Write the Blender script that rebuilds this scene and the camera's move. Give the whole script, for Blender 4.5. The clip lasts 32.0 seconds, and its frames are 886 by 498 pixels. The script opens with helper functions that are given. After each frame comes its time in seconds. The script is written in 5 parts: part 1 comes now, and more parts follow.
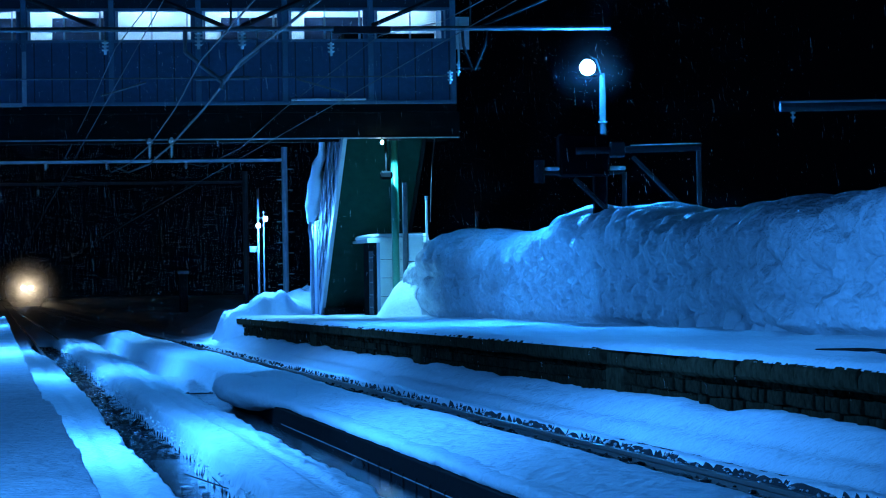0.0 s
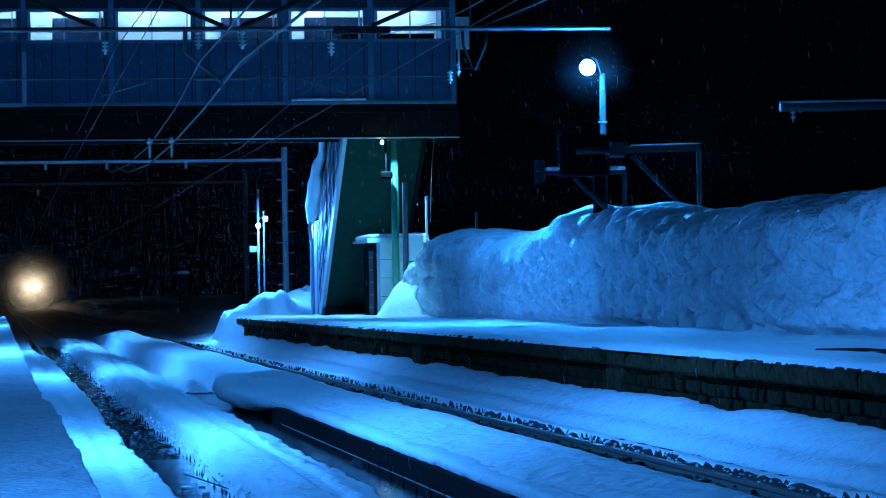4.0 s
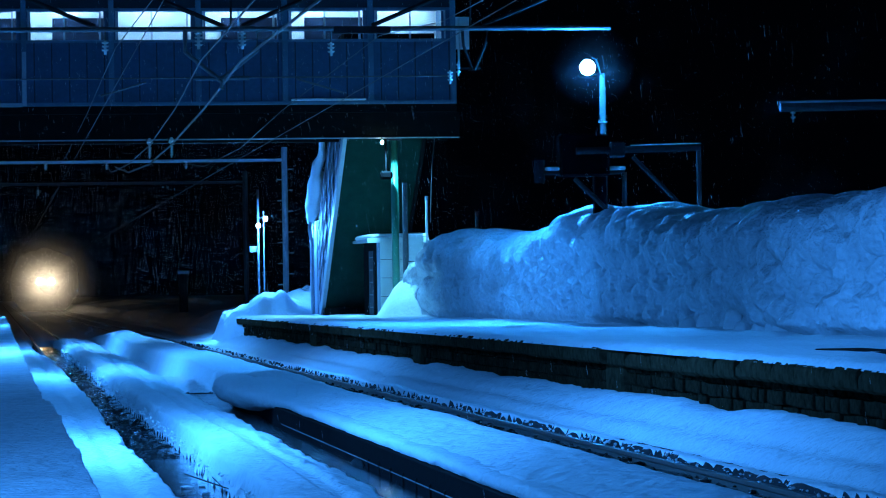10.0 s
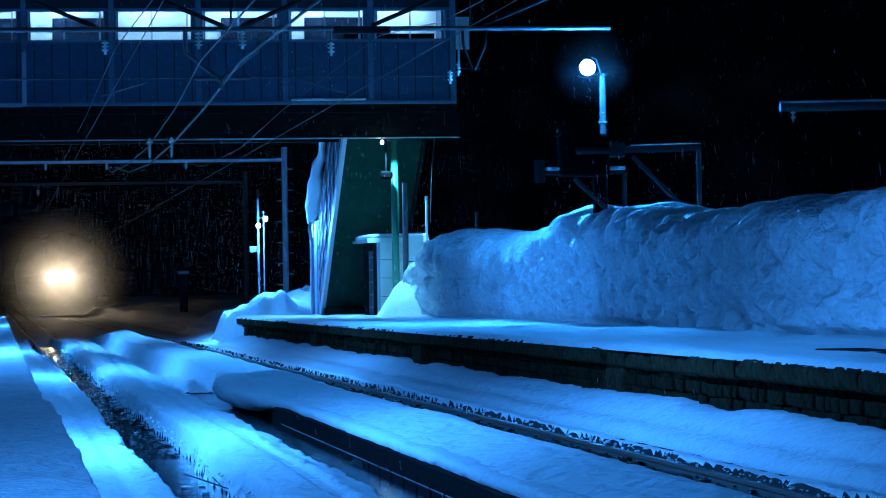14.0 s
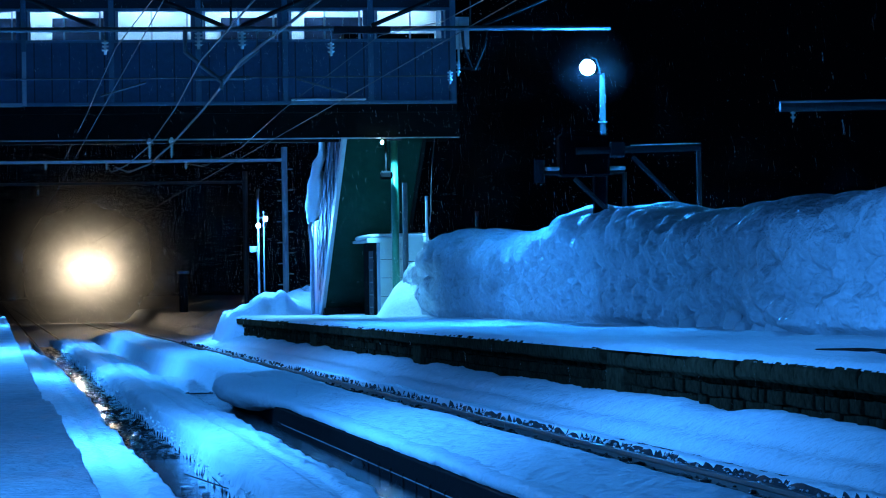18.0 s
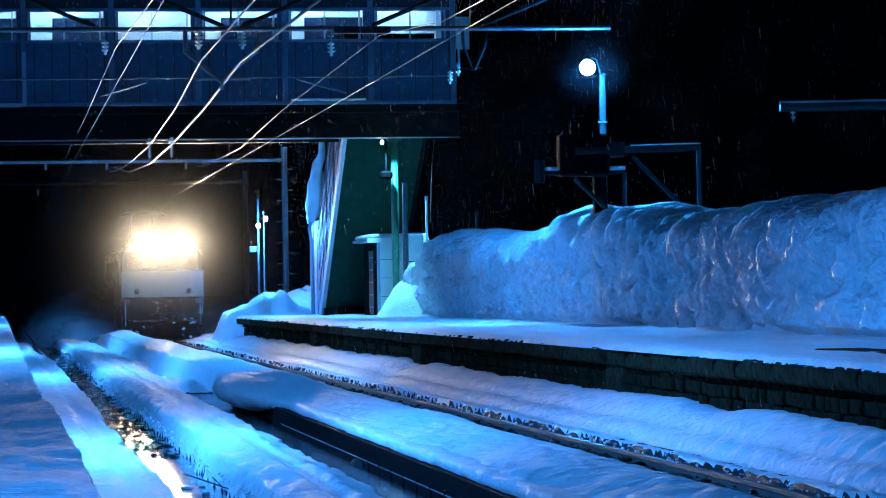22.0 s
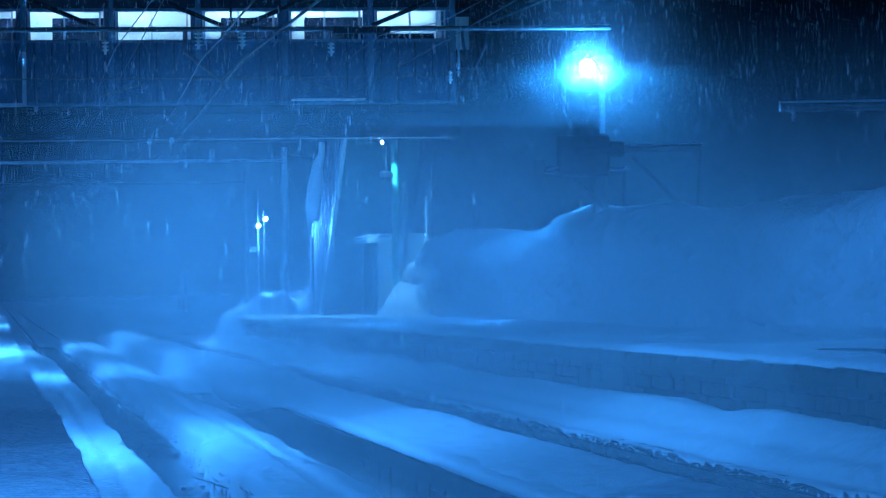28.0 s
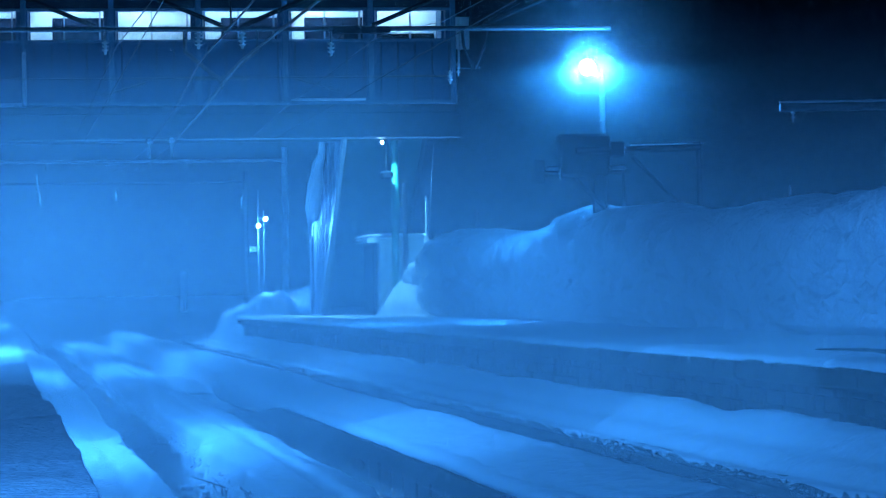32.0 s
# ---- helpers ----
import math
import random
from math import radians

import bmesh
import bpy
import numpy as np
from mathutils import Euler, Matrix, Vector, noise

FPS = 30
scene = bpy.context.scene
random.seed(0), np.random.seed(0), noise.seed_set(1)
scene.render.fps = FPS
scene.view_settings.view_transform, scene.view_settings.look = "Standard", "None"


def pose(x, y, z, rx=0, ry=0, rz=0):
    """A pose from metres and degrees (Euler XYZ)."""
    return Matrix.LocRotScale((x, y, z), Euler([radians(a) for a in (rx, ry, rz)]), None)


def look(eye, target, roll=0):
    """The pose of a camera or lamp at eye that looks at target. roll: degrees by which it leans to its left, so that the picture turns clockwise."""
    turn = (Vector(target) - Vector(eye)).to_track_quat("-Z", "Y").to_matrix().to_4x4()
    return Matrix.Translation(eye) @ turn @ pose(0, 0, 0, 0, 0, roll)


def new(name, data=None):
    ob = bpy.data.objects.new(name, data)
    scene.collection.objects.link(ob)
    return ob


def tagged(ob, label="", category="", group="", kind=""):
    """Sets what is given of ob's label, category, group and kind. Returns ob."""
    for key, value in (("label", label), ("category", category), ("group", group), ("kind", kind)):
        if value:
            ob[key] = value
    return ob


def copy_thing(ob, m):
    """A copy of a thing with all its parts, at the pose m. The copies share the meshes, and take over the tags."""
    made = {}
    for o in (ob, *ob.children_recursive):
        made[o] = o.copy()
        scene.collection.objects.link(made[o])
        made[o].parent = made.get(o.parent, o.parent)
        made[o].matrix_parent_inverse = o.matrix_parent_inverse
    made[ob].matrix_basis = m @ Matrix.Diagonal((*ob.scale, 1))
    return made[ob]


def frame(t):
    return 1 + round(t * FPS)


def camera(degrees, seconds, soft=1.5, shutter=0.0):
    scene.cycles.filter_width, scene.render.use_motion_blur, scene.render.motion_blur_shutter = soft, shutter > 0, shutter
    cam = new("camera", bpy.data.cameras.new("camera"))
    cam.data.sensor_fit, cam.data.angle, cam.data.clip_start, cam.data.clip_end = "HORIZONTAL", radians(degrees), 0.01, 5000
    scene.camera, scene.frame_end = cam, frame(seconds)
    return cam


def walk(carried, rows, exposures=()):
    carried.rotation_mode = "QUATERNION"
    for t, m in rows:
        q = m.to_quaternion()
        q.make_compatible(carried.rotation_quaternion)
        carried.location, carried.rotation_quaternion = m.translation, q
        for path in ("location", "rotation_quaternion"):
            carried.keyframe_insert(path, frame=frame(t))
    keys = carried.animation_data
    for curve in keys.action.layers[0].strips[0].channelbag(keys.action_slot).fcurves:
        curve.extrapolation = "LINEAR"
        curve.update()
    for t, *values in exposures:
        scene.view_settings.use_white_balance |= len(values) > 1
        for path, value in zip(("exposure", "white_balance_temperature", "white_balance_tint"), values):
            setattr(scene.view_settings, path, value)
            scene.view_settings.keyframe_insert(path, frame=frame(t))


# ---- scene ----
cam = camera(16.0, 32.0, soft=1.1, shutter=0.9)
CAM_POSE = pose(0, 0, 1.65, 90.766, 0, -8.0725) @ pose(0, 0, 0, 0, 0, -0.9)
walk(cam, [(0.0, CAM_POSE), (32.0, CAM_POSE)])

# ---- world and light ----
world = bpy.data.worlds.new("night")
scene.world = world
world.use_nodes = True
_bg = world.node_tree.nodes["Background"]
_bg.inputs["Color"].default_value = (0.006, 0.030, 0.10, 1)
_bg.inputs["Strength"].default_value = 0.009
BLUE = (0.024, 0.295, 1.0)
PLATFORM_BLUE = (0.036, 0.29, 1.0)
LAMP_POWER = {"mast": 32000, "near": 7600, "home": 10000, "soffit": 2500, "yard": 5200}


def lamp(name, at, power, colour=BLUE, radius=0.12, spot=None, target=None, blend=0.6):
    data = bpy.data.lights.new(name, "SPOT" if spot else "POINT")
    data.energy, data.color, data.shadow_soft_size = power, colour, radius
    if spot:
        data.spot_size, data.spot_blend = radians(spot), blend
    ob = new(name, data)
    ob.matrix_world = look(at, target) if target else Matrix.Translation(at)
    return ob


lamp("mast_light", (11.90, 62.68, 6.13), LAMP_POWER["mast"], radius=0.19, spot=178, target=(11.90, 62.70, 0.0), blend=0.06)
lamp("mast_globe_light", (11.90, 62.68, 6.13), 0.22 * LAMP_POWER["mast"], radius=0.19)
lamp("near_platform_light", (-1.0, 33.0, 4.9), LAMP_POWER["near"], PLATFORM_BLUE, radius=0.22, spot=170, target=(-0.4, 33.0, 0.0), blend=0.38)
# unseen lamp added near the camera to brighten the near platform
lamp("added_home_light", (-1.0, 2.0, 4.9), LAMP_POWER["home"], PLATFORM_BLUE, radius=0.22, spot=160, target=(-2.0, 8.0, 0.0), blend=0.6)
# unseen lamps added to brighten the ground at the far left
for _y in (64.0, 95.0):
    lamp("added_far_light", (-1.0, _y, 4.9), 0.62 * LAMP_POWER["near"], PLATFORM_BLUE, radius=0.22, spot=176, target=(-0.6, _y, 0.0), blend=0.25)
lamp("soffit_light", (10.80, 87.95, 5.74), LAMP_POWER["soffit"], (0.12, 0.55, 1.0), 0.09, spot=134, target=(10.85, 88.1, 1.0), blend=0.3)
lamp("yard_light", (8.45, 102.2, 3.87), LAMP_POWER["yard"], (0.05, 0.32, 1.0), 0.13)

# ---- materials ----


def mat(name, base, rough=0.6, metal=0.0, vary=0.25, scale=3.0, fine=40.0, bump=0.2, bump_scale=60.0, second=None, emit=None, spec=0.5, sss=0.0, wet=0.0, depth=0.02):
    m = bpy.data.materials.new(name)
    m.use_nodes = True
    n, l = m.node_tree.nodes, m.node_tree.links
    b = n["Principled BSDF"]
    b.inputs["Metallic"].default_value = metal
    b.inputs["Specular IOR Level"].default_value = spec
    co = n.new("ShaderNodeTexCoord")
    big = n.new("ShaderNodeTexNoise")
    big.inputs["Scale"].default_value, big.inputs["Detail"].default_value = scale, 4
    small = n.new("ShaderNodeTexNoise")
    small.inputs["Scale"].default_value, small.inputs["Detail"].default_value = fine, 5
    for t in (big, small):
        l.new(co.outputs["Object"], t.inputs["Vector"])
    mix = n.new("ShaderNodeMix")
    mix.data_type = "RGBA"
    dark = second or tuple(c * (1 - vary) for c in base)
    mix.inputs["A"].default_value = (*dark, 1)
    mix.inputs["B"].default_value = (*base, 1)
    add = n.new("ShaderNodeMath")
    add.operation = "ADD"
    l.new(big.outputs["Fac"], add.inputs[0])
    l.new(small.outputs["Fac"], add.inputs[1])
    ramp = n.new("ShaderNodeMapRange")
    ramp.inputs["From Min"].default_value, ramp.inputs["From Max"].default_value = 0.75, 1.25
    l.new(add.outputs[0], ramp.inputs["Value"])
    l.new(ramp.outputs[0], mix.inputs["Factor"])
    l.new(mix.outputs["Result"], b.inputs["Base Color"])
    rr = n.new("ShaderNodeMapRange")
    rr.inputs["To Min"].default_value, rr.inputs["To Max"].default_value = max(0.03, rough - 0.12 - wet), min(1, rough + 0.1)
    l.new(big.outputs["Fac"], rr.inputs["Value"])
    l.new(rr.outputs[0], b.inputs["Roughness"])
    if bump:
        bn = n.new("ShaderNodeTexNoise")
        bn.inputs["Scale"].default_value, bn.inputs["Detail"].default_value = bump_scale, 6
        l.new(co.outputs["Object"], bn.inputs["Vector"])
        bp = n.new("ShaderNodeBump")
        bp.inputs["Strength"].default_value, bp.inputs["Distance"].default_value = bump, depth
        l.new(bn.outputs["Fac"], bp.inputs["Height"])
        l.new(bp.outputs[0], b.inputs["Normal"])
    if sss:
        b.inputs["Subsurface Weight"].default_value = sss
        b.inputs["Subsurface Radius"].default_value = (0.03, 0.05, 0.08)
    if emit:
        b.inputs["Emission Color"].default_value = (*emit[:3], 1)
        b.inputs["Emission Strength"].default_value = emit[3]
    return m


SNOW = mat("fresh_snow", (0.86, 0.88, 0.90), 0.75, vary=0.10, scale=0.7, fine=26, bump=0.65, bump_scale=7.0, spec=0.3, depth=0.09)
SNOW_BANK = mat("packed_snow", (0.80, 0.82, 0.85), 0.6, vary=0.28, scale=1.4, fine=12, bump=0.8, bump_scale=12.0, spec=0.3, depth=0.08)
SNOW_OLD = mat("trodden_snow", (0.76, 0.77, 0.80), 0.8, vary=0.3, scale=1.2, fine=14, bump=0.9, bump_scale=22, spec=0.3, depth=0.04)
SLUSH_AND_SHADE = mat("soaked_slush_and_undercut_shade", (0.028, 0.029, 0.031), 0.8, vary=0.6, scale=3, fine=14, bump=0.6, bump_scale=16, depth=0.04, spec=0.1)
BALLAST = mat("wet_black_ballast", (0.022, 0.020, 0.018), 0.4, vary=0.6, scale=5, fine=22, bump=0.7, bump_scale=24, depth=0.04, wet=0.25)
BACK_GLASS = mat("reflecting_night_window", (0.012, 0.022, 0.045), 0.2, vary=0.3, bump=0)
WATER = mat("black_meltwater", (0.010, 0.012, 0.014), 0.10, vary=0.3, scale=2, fine=8, bump=0.35, bump_scale=9, depth=0.01)
CONCRETE = mat("wet_concrete_and_shed_shade", (0.007, 0.0068, 0.0065), 0.8, vary=0.5, scale=1.6, fine=12, bump=0.5, bump_scale=25, spec=0.02)
COPING = mat("stained_coping_concrete", (0.080, 0.054, 0.030), 0.8, vary=0.7, scale=1.4, fine=9, bump=0.5, bump_scale=30, spec=0.0)
STONE = mat("sooty_masonry", (0.052, 0.034, 0.019), 0.85, vary=0.7, scale=2.2, fine=15, bump=0.7, bump_scale=22, spec=0.0)
MORTAR = mat("dark_mortar", (0.010, 0.009, 0.008), 0.9, spec=0.0, vary=0.4)
STEEL = mat("weathered_steel", (0.16, 0.17, 0.18), 0.5, 0.6, vary=0.4, scale=4, fine=30)
GALV = mat("galvanised_steel", (0.45, 0.47, 0.48), 0.42, 0.8, vary=0.3, scale=5, fine=30, bump=0.1)
DARK_STEEL = mat("black_painted_steel", (0.025, 0.027, 0.03), 0.45, 0.2, vary=0.4)
BOX_STEEL = mat("dark_grey_painted_steel", (0.026, 0.029, 0.032), 0.8, 0.0, spec=0.05, vary=0.4)
MAST_GREY = mat("grey_painted_steel", (0.012, 0.017, 0.016), 0.8, 0.0, spec=0.03, vary=0.3, scale=4, fine=24)
# paler than STEEL: the yard lamps' light on one portal is put into the colour
MAST_LAMPLIT = mat("lamplit_pale_steel", (0.62, 0.66, 0.68), 0.5, 0.0, vary=0.35, scale=3, fine=20)
RAIL = mat("worn_rail_steel", (0.14, 0.12, 0.105), 0.55, 0.7, vary=0.4, scale=6)
WIRE = mat("copper_wire", (0.13, 0.135, 0.14), 0.55, 0.2, vary=0.2)
PORCELAIN = mat("white_porcelain", (0.75, 0.73, 0.68), 0.2, vary=0.1, bump=0)
PANEL = mat("painted_wall_panel", (0.042, 0.108, 0.185), 0.6, vary=0.25, scale=1.3, fine=7, bump=0.2, bump_scale=18)
BRIDGE_TRIM = mat("painted_bridge_trim", (0.10, 0.20, 0.28), 0.55, vary=0.3, scale=2)
FASCIA = mat("dark_blue_fascia", (0.014, 0.026, 0.042), 0.7, vary=0.4, scale=2)
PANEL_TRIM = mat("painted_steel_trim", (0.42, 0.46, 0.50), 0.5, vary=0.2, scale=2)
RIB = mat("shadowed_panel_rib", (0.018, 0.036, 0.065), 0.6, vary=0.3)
SOFFIT = mat("dark_girder_and_stair_shade", (0.009, 0.0105, 0.0105), 0.8, 0.0, vary=0.4, scale=2, spec=0.05)
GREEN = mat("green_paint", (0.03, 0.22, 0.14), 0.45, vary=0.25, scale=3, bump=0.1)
# GREEN darkened: the shade under the stairs is put into the colour
SHADED_GREEN = mat("shaded_green_paint", (0.008, 0.045, 0.032), 0.9, spec=0.02, vary=0.3, scale=3, bump=0.1)
STAIR_WALL = mat("pale_corrugated_steel", (0.28, 0.33, 0.42), 0.6, 0.0, vary=0.3, scale=2, bump=0.1)
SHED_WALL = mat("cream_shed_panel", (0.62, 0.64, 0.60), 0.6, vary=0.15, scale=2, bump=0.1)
ROOM = mat("white_interior_paint", (0.80, 0.80, 0.78), 0.7, vary=0.06, bump=0.05)
DARK_GLASS = mat("dark_window_glass", (0.012, 0.014, 0.016), 0.08, vary=0.2, bump=0)
FRAME_M = mat("aluminium_window_frame", (0.40, 0.42, 0.44), 0.4, 0.6, vary=0.15, bump=0.05)
LOCO_GREEN = mat("dark_green_loco_paint", (0.016, 0.034, 0.032), 0.28, vary=0.4, scale=1.5, fine=9, bump=0.06)
LOCO_CREAM = mat("cream_loco_band", (0.23, 0.19, 0.097), 0.35, vary=0.16, scale=1.4, fine=8, bump=0.08)
LOCO_RED = mat("red_loco_stripe", (0.13, 0.014, 0.012), 0.4, vary=0.2)
UNDER = mat("black_underframe", (0.009, 0.010, 0.010), 0.7, 0.0, vary=0.5, scale=3, spec=0.12)
LAMP_GLOW = mat("lit_lamp_glass", (0.9, 0.95, 1.0), 0.3, vary=0, bump=0, emit=(0.35, 0.70, 1.0, 60))
SMALL_GLOW = mat("lit_small_lamp", (0.9, 0.95, 1.0), 0.3, vary=0, bump=0, emit=(0.55, 0.95, 1.0, 70))
TUBE_GLOW = mat("lit_fluorescent_tube", (0.9, 0.95, 1.0), 0.3, vary=0, bump=0, emit=(0.30, 0.62, 1.0, 210))
HEAD_GLOW = mat("lit_headlight_lens", (0.9, 0.9, 0.85), 0.2, vary=0, bump=0, emit=(1.0, 0.80, 0.54, 235))
BEAM_GLOW = mat("lit_headlight_bulb", (0.9, 0.9, 0.85), 0.2, vary=0, bump=0, emit=(1.0, 0.80, 0.54, 1.45e7))
FOREST = mat("dark_winter_wood", (0.020, 0.022, 0.020), 0.9, vary=0.5, scale=4)
SIGN_BLACK = mat("black_sign_case", (0.003, 0.0035, 0.004), 0.95, vary=0.3, spec=0.02)
POWDER = bpy.data.materials.new("airborne_powder_snow")


def clear_glass():
    m = bpy.data.materials.new("window_glass")
    m.use_nodes = True
    n, l = m.node_tree.nodes, m.node_tree.links
    n.remove(n["Principled BSDF"])
    tr, gl, mx = n.new("ShaderNodeBsdfTransparent"), n.new("ShaderNodeBsdfGlossy"), n.new("ShaderNodeMixShader")
    tr.inputs["Color"].default_value = (0.85, 0.93, 0.95, 1)
    gl.inputs["Roughness"].default_value = 0.05
    mx.inputs["Fac"].default_value = 0.06
    l.new(tr.outputs[0], mx.inputs[1])
    l.new(gl.outputs[0], mx.inputs[2])
    l.new(mx.outputs[0], n["Material Output"].inputs["Surface"])
    return m


GLASS = clear_glass()


def powder_material(m):
    m.use_nodes = True
    n, l = m.node_tree.nodes, m.node_tree.links
    n.remove(n["Principled BSDF"])
    d, t, x = n.new("ShaderNodeBsdfDiffuse"), n.new("ShaderNodeBsdfTranslucent"), n.new("ShaderNodeMixShader")
    for s in (d, t):
        s.inputs["Color"].default_value = (0.97, 0.975, 0.98, 1)
    x.inputs["Fac"].default_value = 0.5
    l.new(d.outputs[0], x.inputs[1])
    l.new(t.outputs[0], x.inputs[2])
    l.new(x.outputs[0], n["Material Output"].inputs["Surface"])


powder_material(POWDER)
FLAKE = bpy.data.materials.new("falling_snowflake")
powder_material(FLAKE)

# ---- mesh helpers ----


def mesh_of(bm, name, material, smooth=False):
    me = bpy.data.meshes.new(name)
    bm.to_mesh(me)
    bm.free()
    if material:
        me.materials.append(material)
    if smooth:
        for p in me.polygons:
            p.use_smooth = True
    return me


def part(name, bm, material, parent=None, label="", smooth=False):
    ob = new(name, mesh_of(bm, name, material, smooth))
    if parent:
        ob.parent = parent
    if label:
        ob["label"] = label
    return ob


def shared(name, me, parent, m):
    ob = new(name, me)
    ob.parent = parent
    ob.matrix_basis = m
    return ob


def empty(name, m, label, category, group="", kind=""):
    ob = new(name)
    ob.empty_display_size = 0.1
    ob.matrix_basis = m
    return tagged(ob, label, category, group, kind)


def box(x0, y0, z0, x1, y1, z1, bevel=0.0, bm=None):
    out = bm or bmesh.new()
    g = bmesh.ops.create_cube(out, size=1.0)
    vs = g["verts"]
    bmesh.ops.scale(out, vec=(x1 - x0, y1 - y0, z1 - z0), verts=vs)
    bmesh.ops.translate(out, vec=((x0 + x1) / 2, (y0 + y1) / 2, (z0 + z1) / 2), verts=vs)
    if bevel:
        es = {e for v in vs for e in v.link_edges}
        bmesh.ops.bevel(out, geom=list(es), offset=bevel, segments=1, affect="EDGES")
    return out


def tube(points, r, sides=8, bm=None, r1=None, cap=True):
    """A round bar along points; r1: the radius at its end."""
    out = bm or bmesh.new()
    pts = [Vector(p) for p in points]
    rings, n = [], len(pts)
    for i, p in enumerate(pts):
        d = (pts[min(i + 1, n - 1)] - pts[max(i - 1, 0)]).normalized()
        a = d.cross(Vector((0, 0, 1)) if abs(d.z) < 0.95 else Vector((1, 0, 0))).normalized()
        b = d.cross(a)
        rad = r if r1 is None else r + (r1 - r) * i / (n - 1)
        rings.append([out.verts.new(p + rad * (math.cos(t) * a + math.sin(t) * b)) for t in (2 * math.pi * k / sides for k in range(sides))])
    for q, w in zip(rings, rings[1:]):
        for k in range(sides):
            out.faces.new((q[k], q[(k + 1) % sides], w[(k + 1) % sides], w[k]))
    if cap:
        out.faces.new(rings[0])
        out.faces.new(rings[-1])
    bmesh.ops.recalc_face_normals(out, faces=out.faces)
    return out


def prism(outline, x0, x1, bm=None):
    """An outline of (y, z) drawn out from x0 to x1."""
    out = bm or bmesh.new()
    a = [out.verts.new((x0, y, z)) for y, z in outline]
    b = [out.verts.new((x1, y, z)) for y, z in outline]
    k = len(outline)
    out.faces.new(a)
    out.faces.new(b)
    for i in range(k):
        out.faces.new((a[i], a[(i + 1) % k], b[(i + 1) % k], b[i]))
    bmesh.ops.recalc_face_normals(out, faces=out.faces)
    return out


def surface(name, xs, ys, height, material, closed=False):
    """A sheet over the grid xs, ys with the height function."""
    verts = [(x, y, height(x, y)) for y in ys for x in xs]
    w = len(xs)
    faces = [(j * w + i, j * w + i + 1, (j + 1) * w + i + 1, (j + 1) * w + i) for j in range(len(ys) - 1) for i in range(w - 1)]
    me = bpy.data.meshes.new(name)
    me.from_pydata(verts, [], faces)
    me.materials.append(material)
    for p in me.polygons:
        p.use_smooth = True
    return new(name, me)


def nz(x, y, z=0.0):
    return noise.noise((x, y, z))


def fbm(x, y, z=0.0, octaves=4):
    return sum(noise.noise((x * 2 ** i, y * 2 ** i, z + 7.3 * i)) / 2 ** i for i in range(octaves))


def step(a, b, v):
    t = min(1, max(0, (v - a) / (b - a)))
    return t * t * (3 - 2 * t)


def spaced(*spans):
    """Ascending numbers: spans of (start, end, count), ends shared."""
    out = []
    for a, b, k in spans:
        out += [a + (b - a) * i / k for i in range(k)]
    return out + [spans[-1][1]]


# ---- ground: snow over two tracks ----
RAILS = (1.35, 2.41, 5.30, 6.36)
WATER_Z = -0.15


def edge_wobble(y, seed):
    return 0.07 * nz(0.33 * y, seed) + 0.05 * nz(1.2 * y, seed + 7.4) + 0.03 * nz(3.0 * y, seed + 3.1) + 0.012 * nz(5.0 * y, seed + 5.7)


def scallop(y, seed):
    """An edge of rounded snow lobes with sharp notches between them."""
    lobe = abs(math.sin(1.3 * y + 3.0 * nz(0.45 * y, seed) + seed))
    return 0.08 * nz(0.33 * y, seed) + 0.05 * nz(1.2 * y, seed + 7.4) + 0.09 * (0.6 - lobe ** 0.6)


def channel_edges(y):
    """Edges of the three channels across the tracks, at y along them."""
    lap = step(46.0, 49.0, y)
    gap = step(52.2, 53.4, y) * (1 - step(56.5, 57.6, y))
    left2 = 3.95 - 0.28 * lap * (1 - 0.9 * step(50.5, 53, y)) - 0.5 * step(56.5, 60, y)
    return (1.38 - 0.3 * step(80, 98, y) + edge_wobble(y, 1.7), 2.0 + scallop(y, 21.7), 2.90 + 0.003 * (min(y, 110) - 26) + edge_wobble(y, 41.0),
            left2 + 0.20 * gap + 0.10 * lap * nz(0.5 * y, 52.0), 5.44 + edge_wobble(y, 61.0), 6.41 + scallop(y, 71.0), gap)


